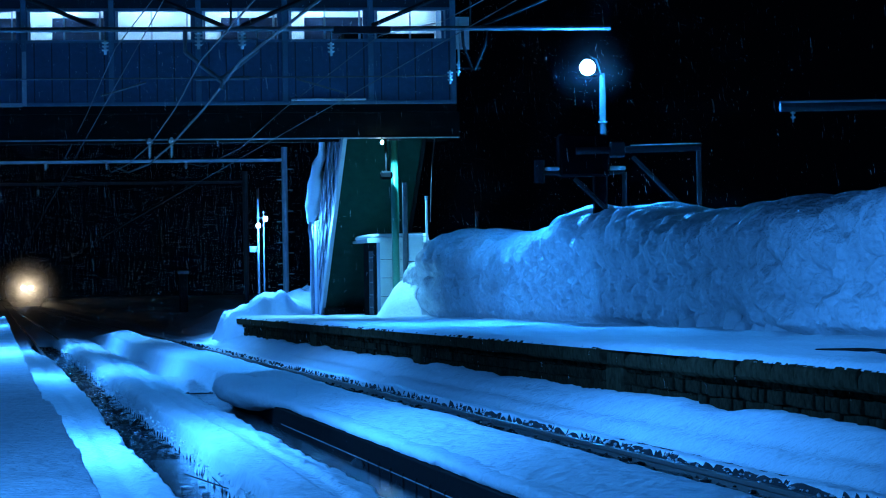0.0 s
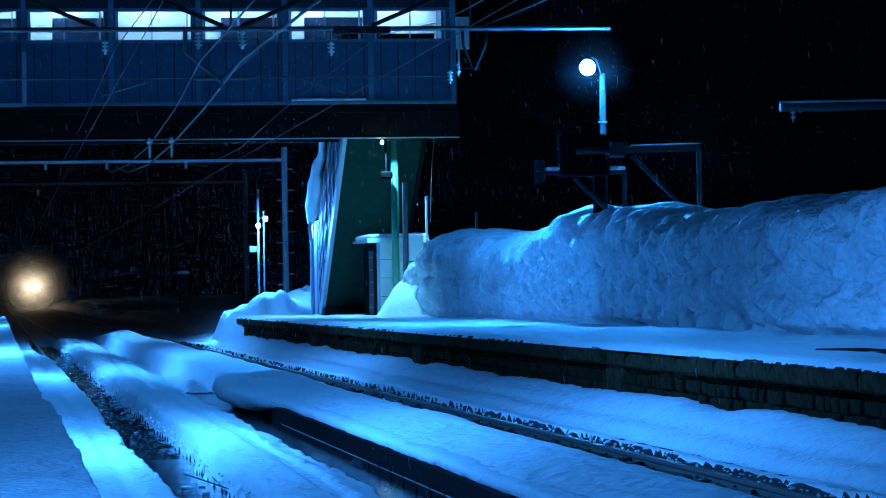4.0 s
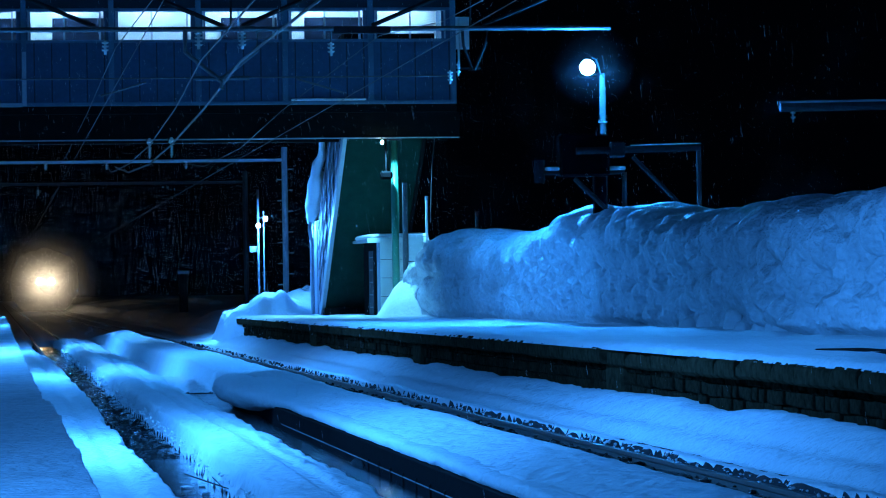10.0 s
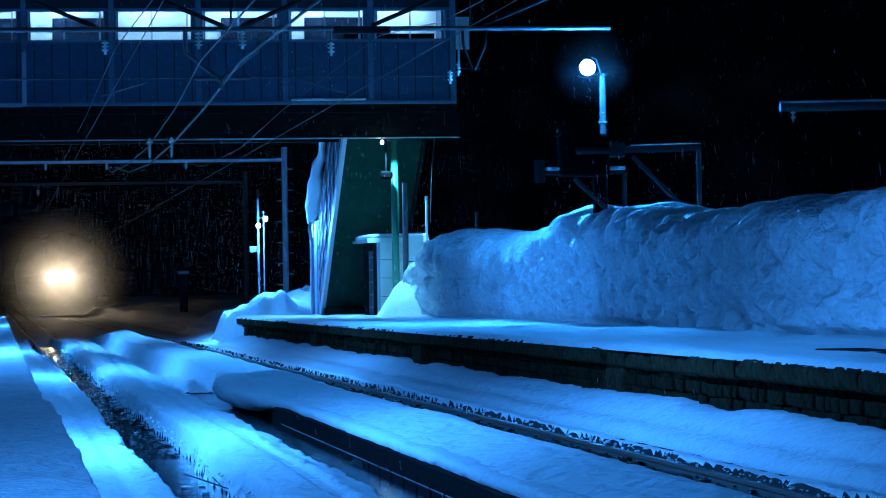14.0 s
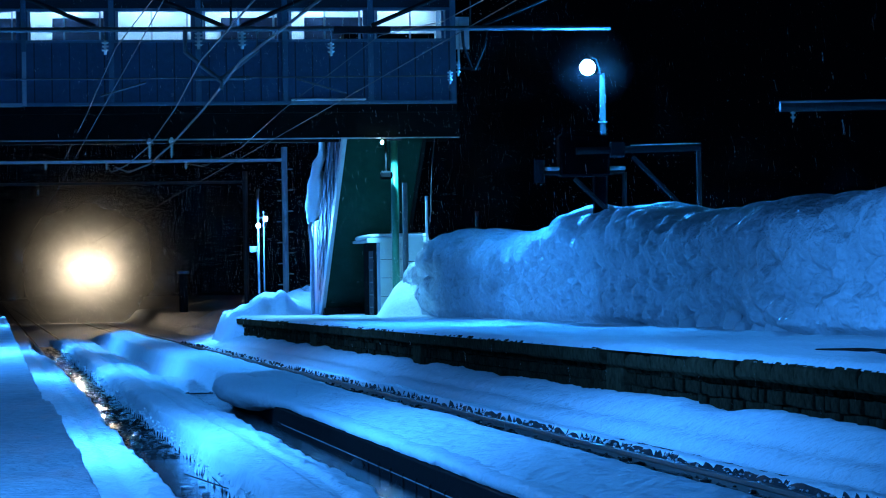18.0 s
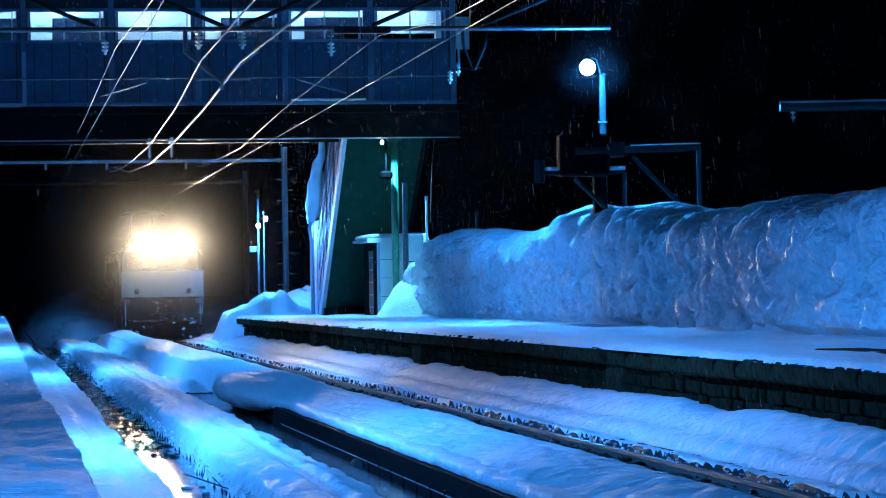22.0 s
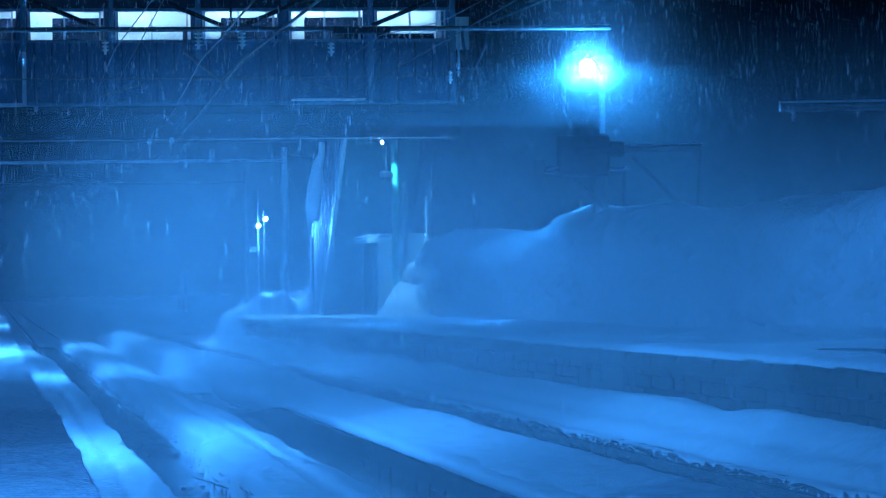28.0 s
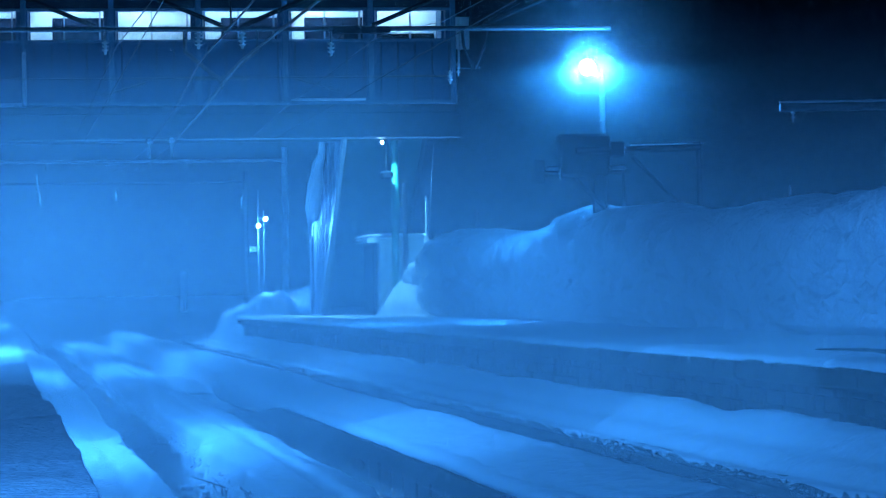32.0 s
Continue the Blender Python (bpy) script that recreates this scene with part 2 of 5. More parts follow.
def track_snow(x, y):
    """Height of the snow on the track bed."""
    far = step(104, 128, y)
    ea, eb, ec, ed, ee, ef, gap = channel_edges(y)
    strip = 0.05 + 0.03 * nz(x * 2, y * 0.25, 4) - 0.025 * step(1.02, 1.06, x) * (1 - step(1.12, 1.18, x))
    ridge = 0.10 + 0.09 * math.sin(math.pi * min(1, max(0, (x - eb) / 0.9))) + 0.05 * nz(x * 1.5, y * 0.2, 8) + 0.05 * step(58, 64, y) * nz(x * 0.8, y * 0.3, 81) - 0.05 * step(2.42, 2.48, x) * (1 - step(2.58, 2.66, x))
    mound = 0.07 + 0.20 * math.sin(math.pi * min(1, max(0, (x - ed + 0.12) / 2.0))) ** 0.8 + 0.05 * nz(x, y * 0.3, 12) - 0.10 * step(4.8, 5.4, x)
    mound += 0.20 * step(56.5, 60, y) * (1 - 0.6 * step(4.2, 5.0, x)) + 0.20 * step(44, 48.5, y) * (1 - step(50, 53, y)) * (1 - step(4.3, 5.0, x))
    lane = 0.06 + 0.33 * step(6.6, 7.5, x) + 0.05 * nz(x * 1.3, y * 0.22, 16) + 0.09 * step(7.1, 7.6, x) * nz(y * 0.42, 77) - 0.045 * step(6.62, 6.67, x) * (1 - step(6.76, 6.84, x)) - 0.03 * step(6.95, 7.0, x) * (1 - step(7.06, 7.12, x))
    a, b, c = step(ea, ea + 0.09, x), step(eb, eb + 0.13, x), step(ec, ec + 0.10, x)
    d = step(ed, ed + 0.06 + 0.15 * step(46, 49, y), x)
    e, f = step(ee, ee + 0.14, x), step(ef, ef + 0.07, x)
    floor2 = -0.35 + step(56.5, 58.5, y) * (0.33 + 0.16 * nz(x * 0.9, y * 0.14, 40) + 0.06 * nz(x * 3, y, 3))
    floor3 = -0.17 + 0.04 * fbm(x * 5, y * 2.2, 5, 2)
    z = strip
    z = z + (-0.32 - z) * a
    z = z + (ridge - z) * b
    z = z + (floor2 - z) * c
    z = z + (mound - z) * d
    z = z + (floor3 - z) * e
    z = z + (lane - z) * f
    z += 0.020 * fbm(x * 5, y * 2.0, 2, 3) + 0.06 * step(62, 95, y) * fbm(x * 0.8, y * 0.12, 61, 3)
    plain = 0.0
    for r in RAILS:
        plain -= 0.05 * max(0.0, 1 - abs(x - r) / 0.10)
    plain += 0.02 * nz(x * 2, y * 0.1, 50)
    return z + (plain - z) * far


def ground_z(x, y):
    if 0.0 <= x <= 7.75 and y < 1000:
        return track_snow(x, y)
    if x > 7.75:
        bank = step(100, 112, y)
        lift = bank * (0.75 * step(7.9, 9.0, x) + 0.5 * step(9, 14, x)) + bank * 0.25 * fbm(x * 0.5, y * 0.07, 5, 3) * step(7.9, 8.6, x)
        return (0.35 + lift) if y < 128 else 0.35 * (1 - step(128, 140, y)) + lift
    return 0.0 if x > -3 else -0.05


GX = spaced((-900, -40, 8), (-40, -3, 8), (-3, 0.0, 6), (0.0, 1.2, 24), (1.2, 2.4, 60), (2.4, 3.2, 26), (3.2, 5.6, 84), (5.6, 6.6, 40), (6.6, 7.9, 24), (7.9, 16, 20), (16, 60, 8), (60, 900, 8))
GY = spaced((-60, 5, 6), (5, 12, 20), (12, 40, 420), (40, 70, 400), (70, 130, 130), (130, 300, 60), (300, 1600, 30))
ground = tagged(surface("ground", GX, GY, ground_z, SNOW), "deep blue-lit snow over two railway tracks with meltwater channels", "snow ground", kind="structure")
# soaked slush where the snow dips into the channels; raised thresholds paint undercut shade
ground.data.materials.append(SLUSH_AND_SHADE)
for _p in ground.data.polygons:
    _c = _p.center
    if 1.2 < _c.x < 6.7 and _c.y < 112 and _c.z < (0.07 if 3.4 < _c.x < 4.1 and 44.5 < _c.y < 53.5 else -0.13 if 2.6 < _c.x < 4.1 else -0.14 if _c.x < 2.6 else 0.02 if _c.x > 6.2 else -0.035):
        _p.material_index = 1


def water_strip(x0, x1, y0, y1):
    xs, ys = spaced((x0, x1, 6)), spaced((y0, y1, 60))
    return tagged(surface("water", xs, ys, lambda x, y: WATER_Z, WATER), "still black meltwater in the track channel", "water", kind="structure")


water_strip(1.25, 2.75, 8, 126)
water_strip(2.85, 4.0, 8, 62)
ballast = surface("ballast", spaced((5.45, 6.5, 34)), spaced((10, 60, 420), (60, 112, 160)), lambda x, y: -0.115 + 0.035 * abs(nz(x * 9, y * 7, 3)) + 0.03 * nz(x * 2, y * 1.3, 8), BALLAST)
tagged(ballast, "wet black ballast between snow edges along the rail", "ballast", kind="structure")


def rail(x):
    y0, y1 = 4, 900
    b = bmesh.new()
    prof = [(-0.06, -0.16), (0.06, -0.16), (0.06, -0.145), (0.01, -0.13), (0.01, -0.06), (0.033, -0.05), (0.033, -0.012), (-0.033, -0.012), (-0.033, -0.05), (-0.01, -0.06), (-0.01, -0.13), (-0.06, -0.145)]
    lo = [b.verts.new((px, y0, pz)) for px, pz in prof]
    hi = [b.verts.new((px, y1, pz)) for px, pz in prof]
    for i in range(len(prof)):
        j = (i + 1) % len(prof)
        b.faces.new((lo[i], lo[j], hi[j], hi[i]))
    b.faces.new(lo)
    b.faces.new(hi)
    bmesh.ops.recalc_face_normals(b, faces=b.faces)
    ob = part("rail", b, RAIL)
    ob.location = (x, 0, 0)
    return tagged(ob, "worn steel running rail half buried in snow", "rail", "running rails")


for _x in RAILS:
    rail(_x)

# retaining kerb of the second channel
tagged(part("channel_wall", box(3.86, 6, -0.4, 4.02, 52.5, 0.065, 0.01), CONCRETE), "wet dark concrete side wall of the meltwater channel", "channel wall", kind="structure")

# ---- platforms ----
PZ = 0.96


def platform_snow(x, y):
    return PZ + 0.035 - 0.025 * step(8.0, 9.4, x) + (0.035 + 0.03 * step(8.6, 9.8, x)) * fbm(x * 1.1, y * 0.35, 3, 3) * step(7.4, 7.9, x) + 0.03 * step(8.8, 9.8, x) * abs(nz(x * 1.7 + 0.4 * y, y * 0.9, 14)) - 0.03 * (1 - step(7.38, 7.6, x)) - 0.06 * (1 - step(7.385 + 0.03 * nz(y * 1.7, 4) + 0.02 * nz(y * 6, 2), 7.41 + 0.03 * nz(y * 1.7, 4) + 0.02 * nz(y * 6, 2), x))


far_platform = tagged(new("platform_far"), "island platform with snow-covered top and sooty masonry face", "platform", kind="structure")
part("platform_body", box(7.62, -30, -0.5, 22, 98.3, PZ - 0.02), MORTAR, far_platform)
ps = surface("platform_snow", spaced((7.36, 8, 16), (8, 11.6, 44), (11.6, 22, 12)), spaced((-30, 20, 10), (20, 60, 200), (60, 98.5, 120)), platform_snow, SNOW)
ps.parent = far_platform


near_platform = tagged(new("platform_near"), "platform with a windblown layer of snow along its edge", "platform", kind="structure")


def near_snow(x, y):
    edge = 0.245 + 0.04 * step(17, 18.2, -y + 34.6) + 0.012 * nz(y * 1.1, 3) + 0.006 * nz(y * 4, 5)
    z = 1.10 - 0.012 * step(-0.6, 0, -abs(x)) + 0.02 * fbm(x * 1.2, y * 0.9, 9, 3) + 0.008 * nz(x * 6.0, y * 3.0, 2) + 0.006 * nz(x * 14.0, y * 8.0, 5)
    return z - 0.5 * step(edge, edge + 0.02, x)


part("platform_body", box(-6, -30, -0.5, 0.24, 97, 1.04), CONCRETE, near_platform)
ns = surface("platform_snow", spaced((-6, -1, 10), (-1, 0.15, 30), (0.15, 0.32, 22)), spaced((-30, 5, 10), (5, 40, 260), (40, 97, 90)), near_snow, SNOW_OLD)
ns.parent = near_platform

# ---- snow bank on the platform ----
BANK_TOP = [(28, 2.72), (40, 2.74), (44, 2.76), (46.6, 2.73), (48.6, 2.68), (53.2, 2.76), (57.2, 2.80), (62.2, 2.93), (64.6, 2.98), (67.6, 2.86), (71.5, 2.74), (76, 2.82), (82, 2.92), (85.0, 2.78), (86.6, 2.2), (87.6, 1.5), (88.4, 1.0)]


def bank_top(y):
    for (a, za), (b, zb) in zip(BANK_TOP, BANK_TOP[1:]):
        if y <= b:
            return za + (zb - za) * step(a, b, y)
    return 1.0


def snow_bank():
    """A ploughed wall of snow: bulging lumps at one end, a draped and fluted crest along the rest."""
    rows, cols, verts = spaced((28, 34, 40), (34, 62, 520), (62, 88.4, 350)), 92, []
    low = 44
    for y in rows:
        top = bank_top(y) + 0.04 * nz(y * 0.9, 3.1)
        h = top - 0.95
        lean = 1.0 - 0.25 * step(68, 80, y)
        base = 11.05 + 0.47 * step(41.5, 48, y) + 0.10 * nz(y * 0.35, 6.0)
        lumpy = 1 - step(42.5, 47.5, y + 1.2 * nz(y * 0.4, 8.8))
        beyond = step(59.8, 60.9, y)
        swell = 0.15 * (1 - beyond) * step(52, 59, y)
        for k in range(cols + 1):
            if k <= low:
                s = k / low
                x, z = base - 0.05 * math.sin(math.pi * s), 0.95 + 0.60 * h * s
                nx, nz_ = -1.0, 0.0
                arc = s * 0.6
            elif k <= 80:
                a = (k - low) / (80 - low) * math.pi / 2
                x, z = base + 0.90 * (1 - math.cos(a)) * lean, 0.95 + h * (0.60 + 0.40 * math.sin(a))
                nx, nz_ = -math.cos(a), math.sin(a)
                arc = 0.6 + 0.4 * math.sin(a)
            else:
                q = (k - 80) / (cols - 80)
                edge = base + 0.90 * lean
                x, z = edge + (14.8 - edge) * q, 0.95 + h * (1 - 0.5 * q * q)
                nx, nz_ = 0.0, 1.0
                arc = 1.0 + 0.4 * q
            foot = step(0.0, 0.10, arc)
            crest = step(0.48 + 0.12 * nz(y * 0.7, 91), 0.82, arc) * (1 - 0.6 * step(1.05, 1.3, arc))
            face = 1 - step(0.85, 1.05, arc)
            # drapes that run down from the crest and lean along the bank
            run = y * 1.1 + 1.0 * (arc - 1.0) + 1.6 * nz(y * 0.33, arc * 0.8, 5) + 0.6 * nz(y * 1.1, arc * 2.5, 15)
            drape = abs(math.sin(math.pi * run)) ** 0.55
            fine = abs(math.sin(math.pi * (2.6 * run + 0.5 * nz(y * 2.0, arc * 3.0, 25)))) ** 0.6
            d = (0.25 * drape + 0.07 * fine) * crest * (1 - 0.55 * lumpy) * (0.35 + 0.65 * step(-0.35, 0.25, nz(y * 0.45, arc * 1.5, 31)))
            # curled lobes on the face below the drapes
            vw = 0.25 * nz(y * 1.1, z * 1.1, 3)
            cell = noise.voronoi((y * 1.55 + vw, z * 1.75 + 0.5 * vw, 1.0))[0][0]
            bulb = noise.voronoi((y * 3.3, z * 3.6 + vw, 4.0))[0][0]
            dome = math.sqrt(max(0.0, 1 - min(1.0, cell / 0.75) ** 2))
            knob = math.sqrt(max(0.0, 1 - min(1.0, bulb / 0.8) ** 2))
            d += lumpy * foot * (0.34 * dome + 0.13 * knob) * (1 - 0.6 * step(0.75, 1.0, arc))
            d += (1 - lumpy) * face * foot * (0.10 * dome + 0.14 * knob * step(0.10, 0.4, arc))
            d += (1 - lumpy) * 0.11 * dome * foot * step(60.3, 61.2, y) * (1 - step(64.5, 67, y)) * step(0.2, 0.4, arc) * face
            # dripped and frozen streaks near the foot
            d += 0.06 * abs(nz(y * 4.2, z * 0.5, 12)) * (1 - step(0.25, 0.5, arc)) * (1 - lumpy) * foot
            d += (0.10 * fbm(y * 0.5, z * 0.8, 3, 2) + 0.075 * fbm(y * 2.6, z * 2.8, 8, 3)) * foot + 0.03 * fbm(y * 9.0, z * 9.0, 31, 2)
            d += swell * face * foot
            # hollows between the thrown clods
            pit = nz(y * 1.7 + 0.5 * vw, z * 2.1, 44) + 0.5 * nz(y * 4.6, z * 4.2, 46)
            d -= 0.15 * step(0.12, 0.50, pit) * foot * (0.4 + 0.6 * face)
            verts.append((x + d * nx, y, z + d * nz_))
    w = cols + 1
    me = bpy.data.meshes.new("snow_bank")
    me.from_pydata(verts, [], [(j * w + i, (j + 1) * w + i, (j + 1) * w + i + 1, j * w + i + 1) for j in range(len(rows) - 1) for i in range(cols)])
    me.materials.append(SNOW_BANK)
    for p in me.polygons:
        p.use_smooth = True
    return tagged(new("snow_bank", me), "man-high ploughed bank of lumpy packed snow along the platform", "snow bank", kind="stuff")


snow_bank()


def mound(name, cx, cy, rx, ry, z0, h, seed, label, material=None, power=3.6):
    n, m, verts = 40, 14, []
    for j in range(m + 1):
        r = j / m
        for i in range(n):
            a = 2 * math.pi * i / n
            wob = 1 + 0.32 * nz(math.cos(a) * 1.3, math.sin(a) * 1.3, seed)
            x, y = cx + rx * r * wob * math.cos(a), cy + ry * r * wob * math.sin(a)
            z = z0 + h * (1 - r ** power) * (1 + 0.35 * nz(x * 0.9, y * 0.35, seed + 4)) + 0.22 * h * fbm(x * 1.6, y * 0.7, seed, 3) * (1 - r ** 2)
            verts.append((x, y, z))
    me = bpy.data.meshes.new(name)
    me.from_pydata(verts, [], [(j * n + i, j * n + (i + 1) % n, (j + 1) * n + (i + 1) % n, (j + 1) * n + i) for j in range(m) for i in range(n)][n:] + [tuple(n + i for i in range(n))])
    me.materials.append(material or SNOW)
    for p in me.polygons:
        p.use_smooth = True
    ob = tagged(new(name, me), label, "snow mound", kind="stuff")
    return ob


def end_drift(x, y):
    """Drift over the ramp at the platform's end."""
    n = 1 + 0.22 * nz(x * 0.8, y * 0.3, 31) + 0.14 * nz(x * 2.2, y * 0.9, 7)
    hump = step(6.85, 7.45, x + 0.2 * nz(y * 0.5, 3)) * (1 - step(9.6, 10.5, x)) * (1 - step(103, 108, y)) * step(96.6, 98.5, y + 0.6 * nz(x * 1.2, 5))
    top = 1.05 + 0.45 * step(7.4, 8.5, x) * (1 - 0.5 * step(8.9, 9.7, x))
    return 0.05 + top * n * hump + 0.05 * fbm(x * 2.5, y * 1.1, 3, 3)


tagged(surface("snow_drift", spaced((6.7, 10.6, 60)), spaced((96.5, 108, 70)), end_drift, SNOW), "rounded snow drift heaped over the platform's end", "snow drift", kind="stuff")
_rl = random.Random(21)
for _i in range(16):
    _yl = 44.5 + _i * 0.5 + _rl.uniform(-0.2, 0.2)
    _rr = _rl.uniform(0.10, 0.20)
    mound("snow_lump", 11.25 + 0.20 * step(44.5, 48, _yl) + _rl.uniform(-0.14, 0.04), _yl, _rr, _rr * 1.2, 0.92, _rl.uniform(0.14, 0.34), _yl, "rounded lump of snow fallen from the bank")
mound("snow_mound", 10.4, 108, 1.7, 3.0, 0.5, 1.2, 9.0, "snow heap behind the yard lamp post")
mound("snow_mound", 11.62, 86.9, 1.15, 2.6, 0.9, 1.35, 12.0, "bright heap of snow slumped against the shed", power=1.15)

# ---- covered footbridge ----
BY, BZ, BX1 = 88.0, 6.99, 12.93
PITCH, WIN_W = 2.42, 1.92


def footbridge():
    br = empty("footbridge", pose(0, BY, 0), "covered footbridge with lit windows and ribbed wall panels", "footbridge")
    x0 = 0.83 - 7 * PITCH
    depth = 3.2
    part("lower_wall", box(x0, 0, BZ, BX1, 0.12, 8.74), PANEL, br)
    part("upper_wall", box(x0, 0, 9.60, BX1, 0.12, 10.7), FASCIA, br)
    part("roof", box(x0, -0.35, 10.7, BX1, depth + 0.4, 10.9), SNOW, br, "snow-covered roof")
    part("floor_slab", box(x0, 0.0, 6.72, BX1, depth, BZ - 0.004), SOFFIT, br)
    part("back_wall", box(x0, depth - 0.12, BZ, BX1, depth, 8.72), ROOM, br)
    part("back_upper_wall", box(x0, depth - 0.12, 9.66, BX1, depth, 10.7), ROOM, br)
    part("interior_ceiling", box(x0, 0.12, 10.35, BX1 - 0.12, depth - 0.12, 10.45), ROOM, br)
    part("end_wall", box(BX1 - 0.12, 0.12, BZ, BX1, depth - 0.12, 10.7), PANEL, br)
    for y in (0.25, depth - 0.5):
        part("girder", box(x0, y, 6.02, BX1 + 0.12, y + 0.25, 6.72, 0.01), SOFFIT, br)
    part("bottom_flange", box(x0, -0.10, BZ - 0.05, BX1, 0.0, BZ + 0.05, 0.01), BRIDGE_TRIM, br)
    part("snow_ledge", box(8.25, -0.16, BZ + 0.055, 10.35, 0.0, BZ + 0.115, 0.02), SNOW, br, "thin ledge of snow")
    part("sill_rail", box(x0, -0.05, 8.70, BX1, 0.0, 8.78, 0.01), BRIDGE_TRIM, br)
    part("head_rail", box(x0, -0.05, 9.58, BX1, 0.0, 9.66, 0.01), BRIDGE_TRIM, br)
    # pale strips imitate the brighter lit section at the wall's left end
    part("lit_end_strip", box(0.78, -0.14, 6.95, 0.90, -0.095, 8.45, 0.006), PANEL_TRIM, br, "pale strip for the lit left end of the wall")
    part("lit_end_strip", box(-4.0, -0.14, 6.92, 0.775, -0.105, 7.03, 0.006), PANEL_TRIM, br, "pale strip for the lit left end of the wall")
    part("conduit", tube([(BX1 + 0.08, -0.05, 7.9), (BX1 + 0.08, -0.05, 9.35)], 0.03), PORCELAIN, br, "white conduit pipe")
    part("pipe", tube([(x0, 0.2, 6.0), (BX1 + 0.1, 0.2, 6.0)], 0.022, 6), GALV, br, "thin pipe under the girder")
    post = mesh_of(box(-0.075, -0.09, BZ - 0.03, 0.075, 0.0, 10.7, 0.01), "pilaster", BRIDGE_TRIM)
    rib = mesh_of(box(-0.018, -0.035, BZ + 0.05, 0.018, 0.0, 8.70), "rib", RIB)
    fw, fh = WIN_W, 0.84
    b = bmesh.new()
    for q in ((-fw / 2, 0, -0.02, fw / 2, 0.1, 0.03), (-fw / 2, 0, fh - 0.03, fw / 2, 0.1, fh + 0.02), (-fw / 2 - 0.05, 0, -0.02, -fw / 2, 0.1, fh + 0.02), (fw / 2, 0, -0.02, fw / 2 + 0.05, 0.1, fh + 0.02), (-0.025, 0.02, 0.03, 0.025, 0.08, fh - 0.03)):
        box(*q, bm=b)
    frame_me = mesh_of(b, "window_frame", FRAME_M)
    _g = bmesh.new()
    _g.faces.new([_g.verts.new(q) for q in ((-fw / 4 + 0.02, 0.05, 0.03), (fw / 4 - 0.02, 0.05, 0.03), (fw / 4 - 0.02, 0.05, fh - 0.03), (-fw / 4 + 0.02, 0.05, fh - 0.03))])
    pane_me = mesh_of(_g, "pane", GLASS)
    fill_me = mesh_of(box(-(PITCH - fw) / 2 + 0.05, 0, 8.74, (PITCH - fw) / 2 - 0.05, 0.12, 9.60), "wall_pier", PANEL)
    back_me = mesh_of(box(-0.85, depth - 0.11, 8.72, 0.85, depth - 0.05, 9.66), "back_window", BACK_GLASS)
    bfill = mesh_of(box(-0.36, depth - 0.12, 8.72, 0.36, depth, 9.66), "back_pier", ROOM)
    bfill_wide = mesh_of(box(-0.86, depth - 0.12, 8.72, 0.86, depth, 9.66), "back_pier", ROOM)
    tube_me = mesh_of(tube([(-0.6, depth - 0.7, 10.28), (0.6, depth - 0.7, 10.28)], 0.03), "fluorescent_tube", TUBE_GLOW)
    for k in range(-7, 6):
        xp = 0.83 + k * PITCH
        if xp <= BX1 + 0.01:
            shared("pilaster", post, br, pose(min(xp, BX1 - 0.08), 0, 0))
            shared("wall_pier", fill_me, br, pose(min(xp, BX1 - 0.2), 0, 0))
            shared("back_pier", bfill, br, pose(xp + 0.5, 0, 0))
        xc = xp + PITCH / 2 - 0.08
        if k < 5:
            f = shared("window_frame", frame_me, br, pose(xc, -0.03, 8.75))
            for s in (-1, 1):
                shared("pane", pane_me, f, pose(s * fw / 4, 0, 0))
            if k in (1, 4):
                shared("back_pier", bfill_wide, br, pose(xp + 0.5 + PITCH / 2, 0, 0))
            else:
                shared("back_window", back_me, br, pose(xp + 0.5 + PITCH / 2, 0, 0))
            shared("fluorescent_tube", tube_me, br, pose(xc, 0, 0))
            for i in range(5):
                shared("rib", rib, br, pose(xp + (i + 0.6) * PITCH / 5, 0, 0))
    return br


footbridge()

# ---- stairs, column, shed ----


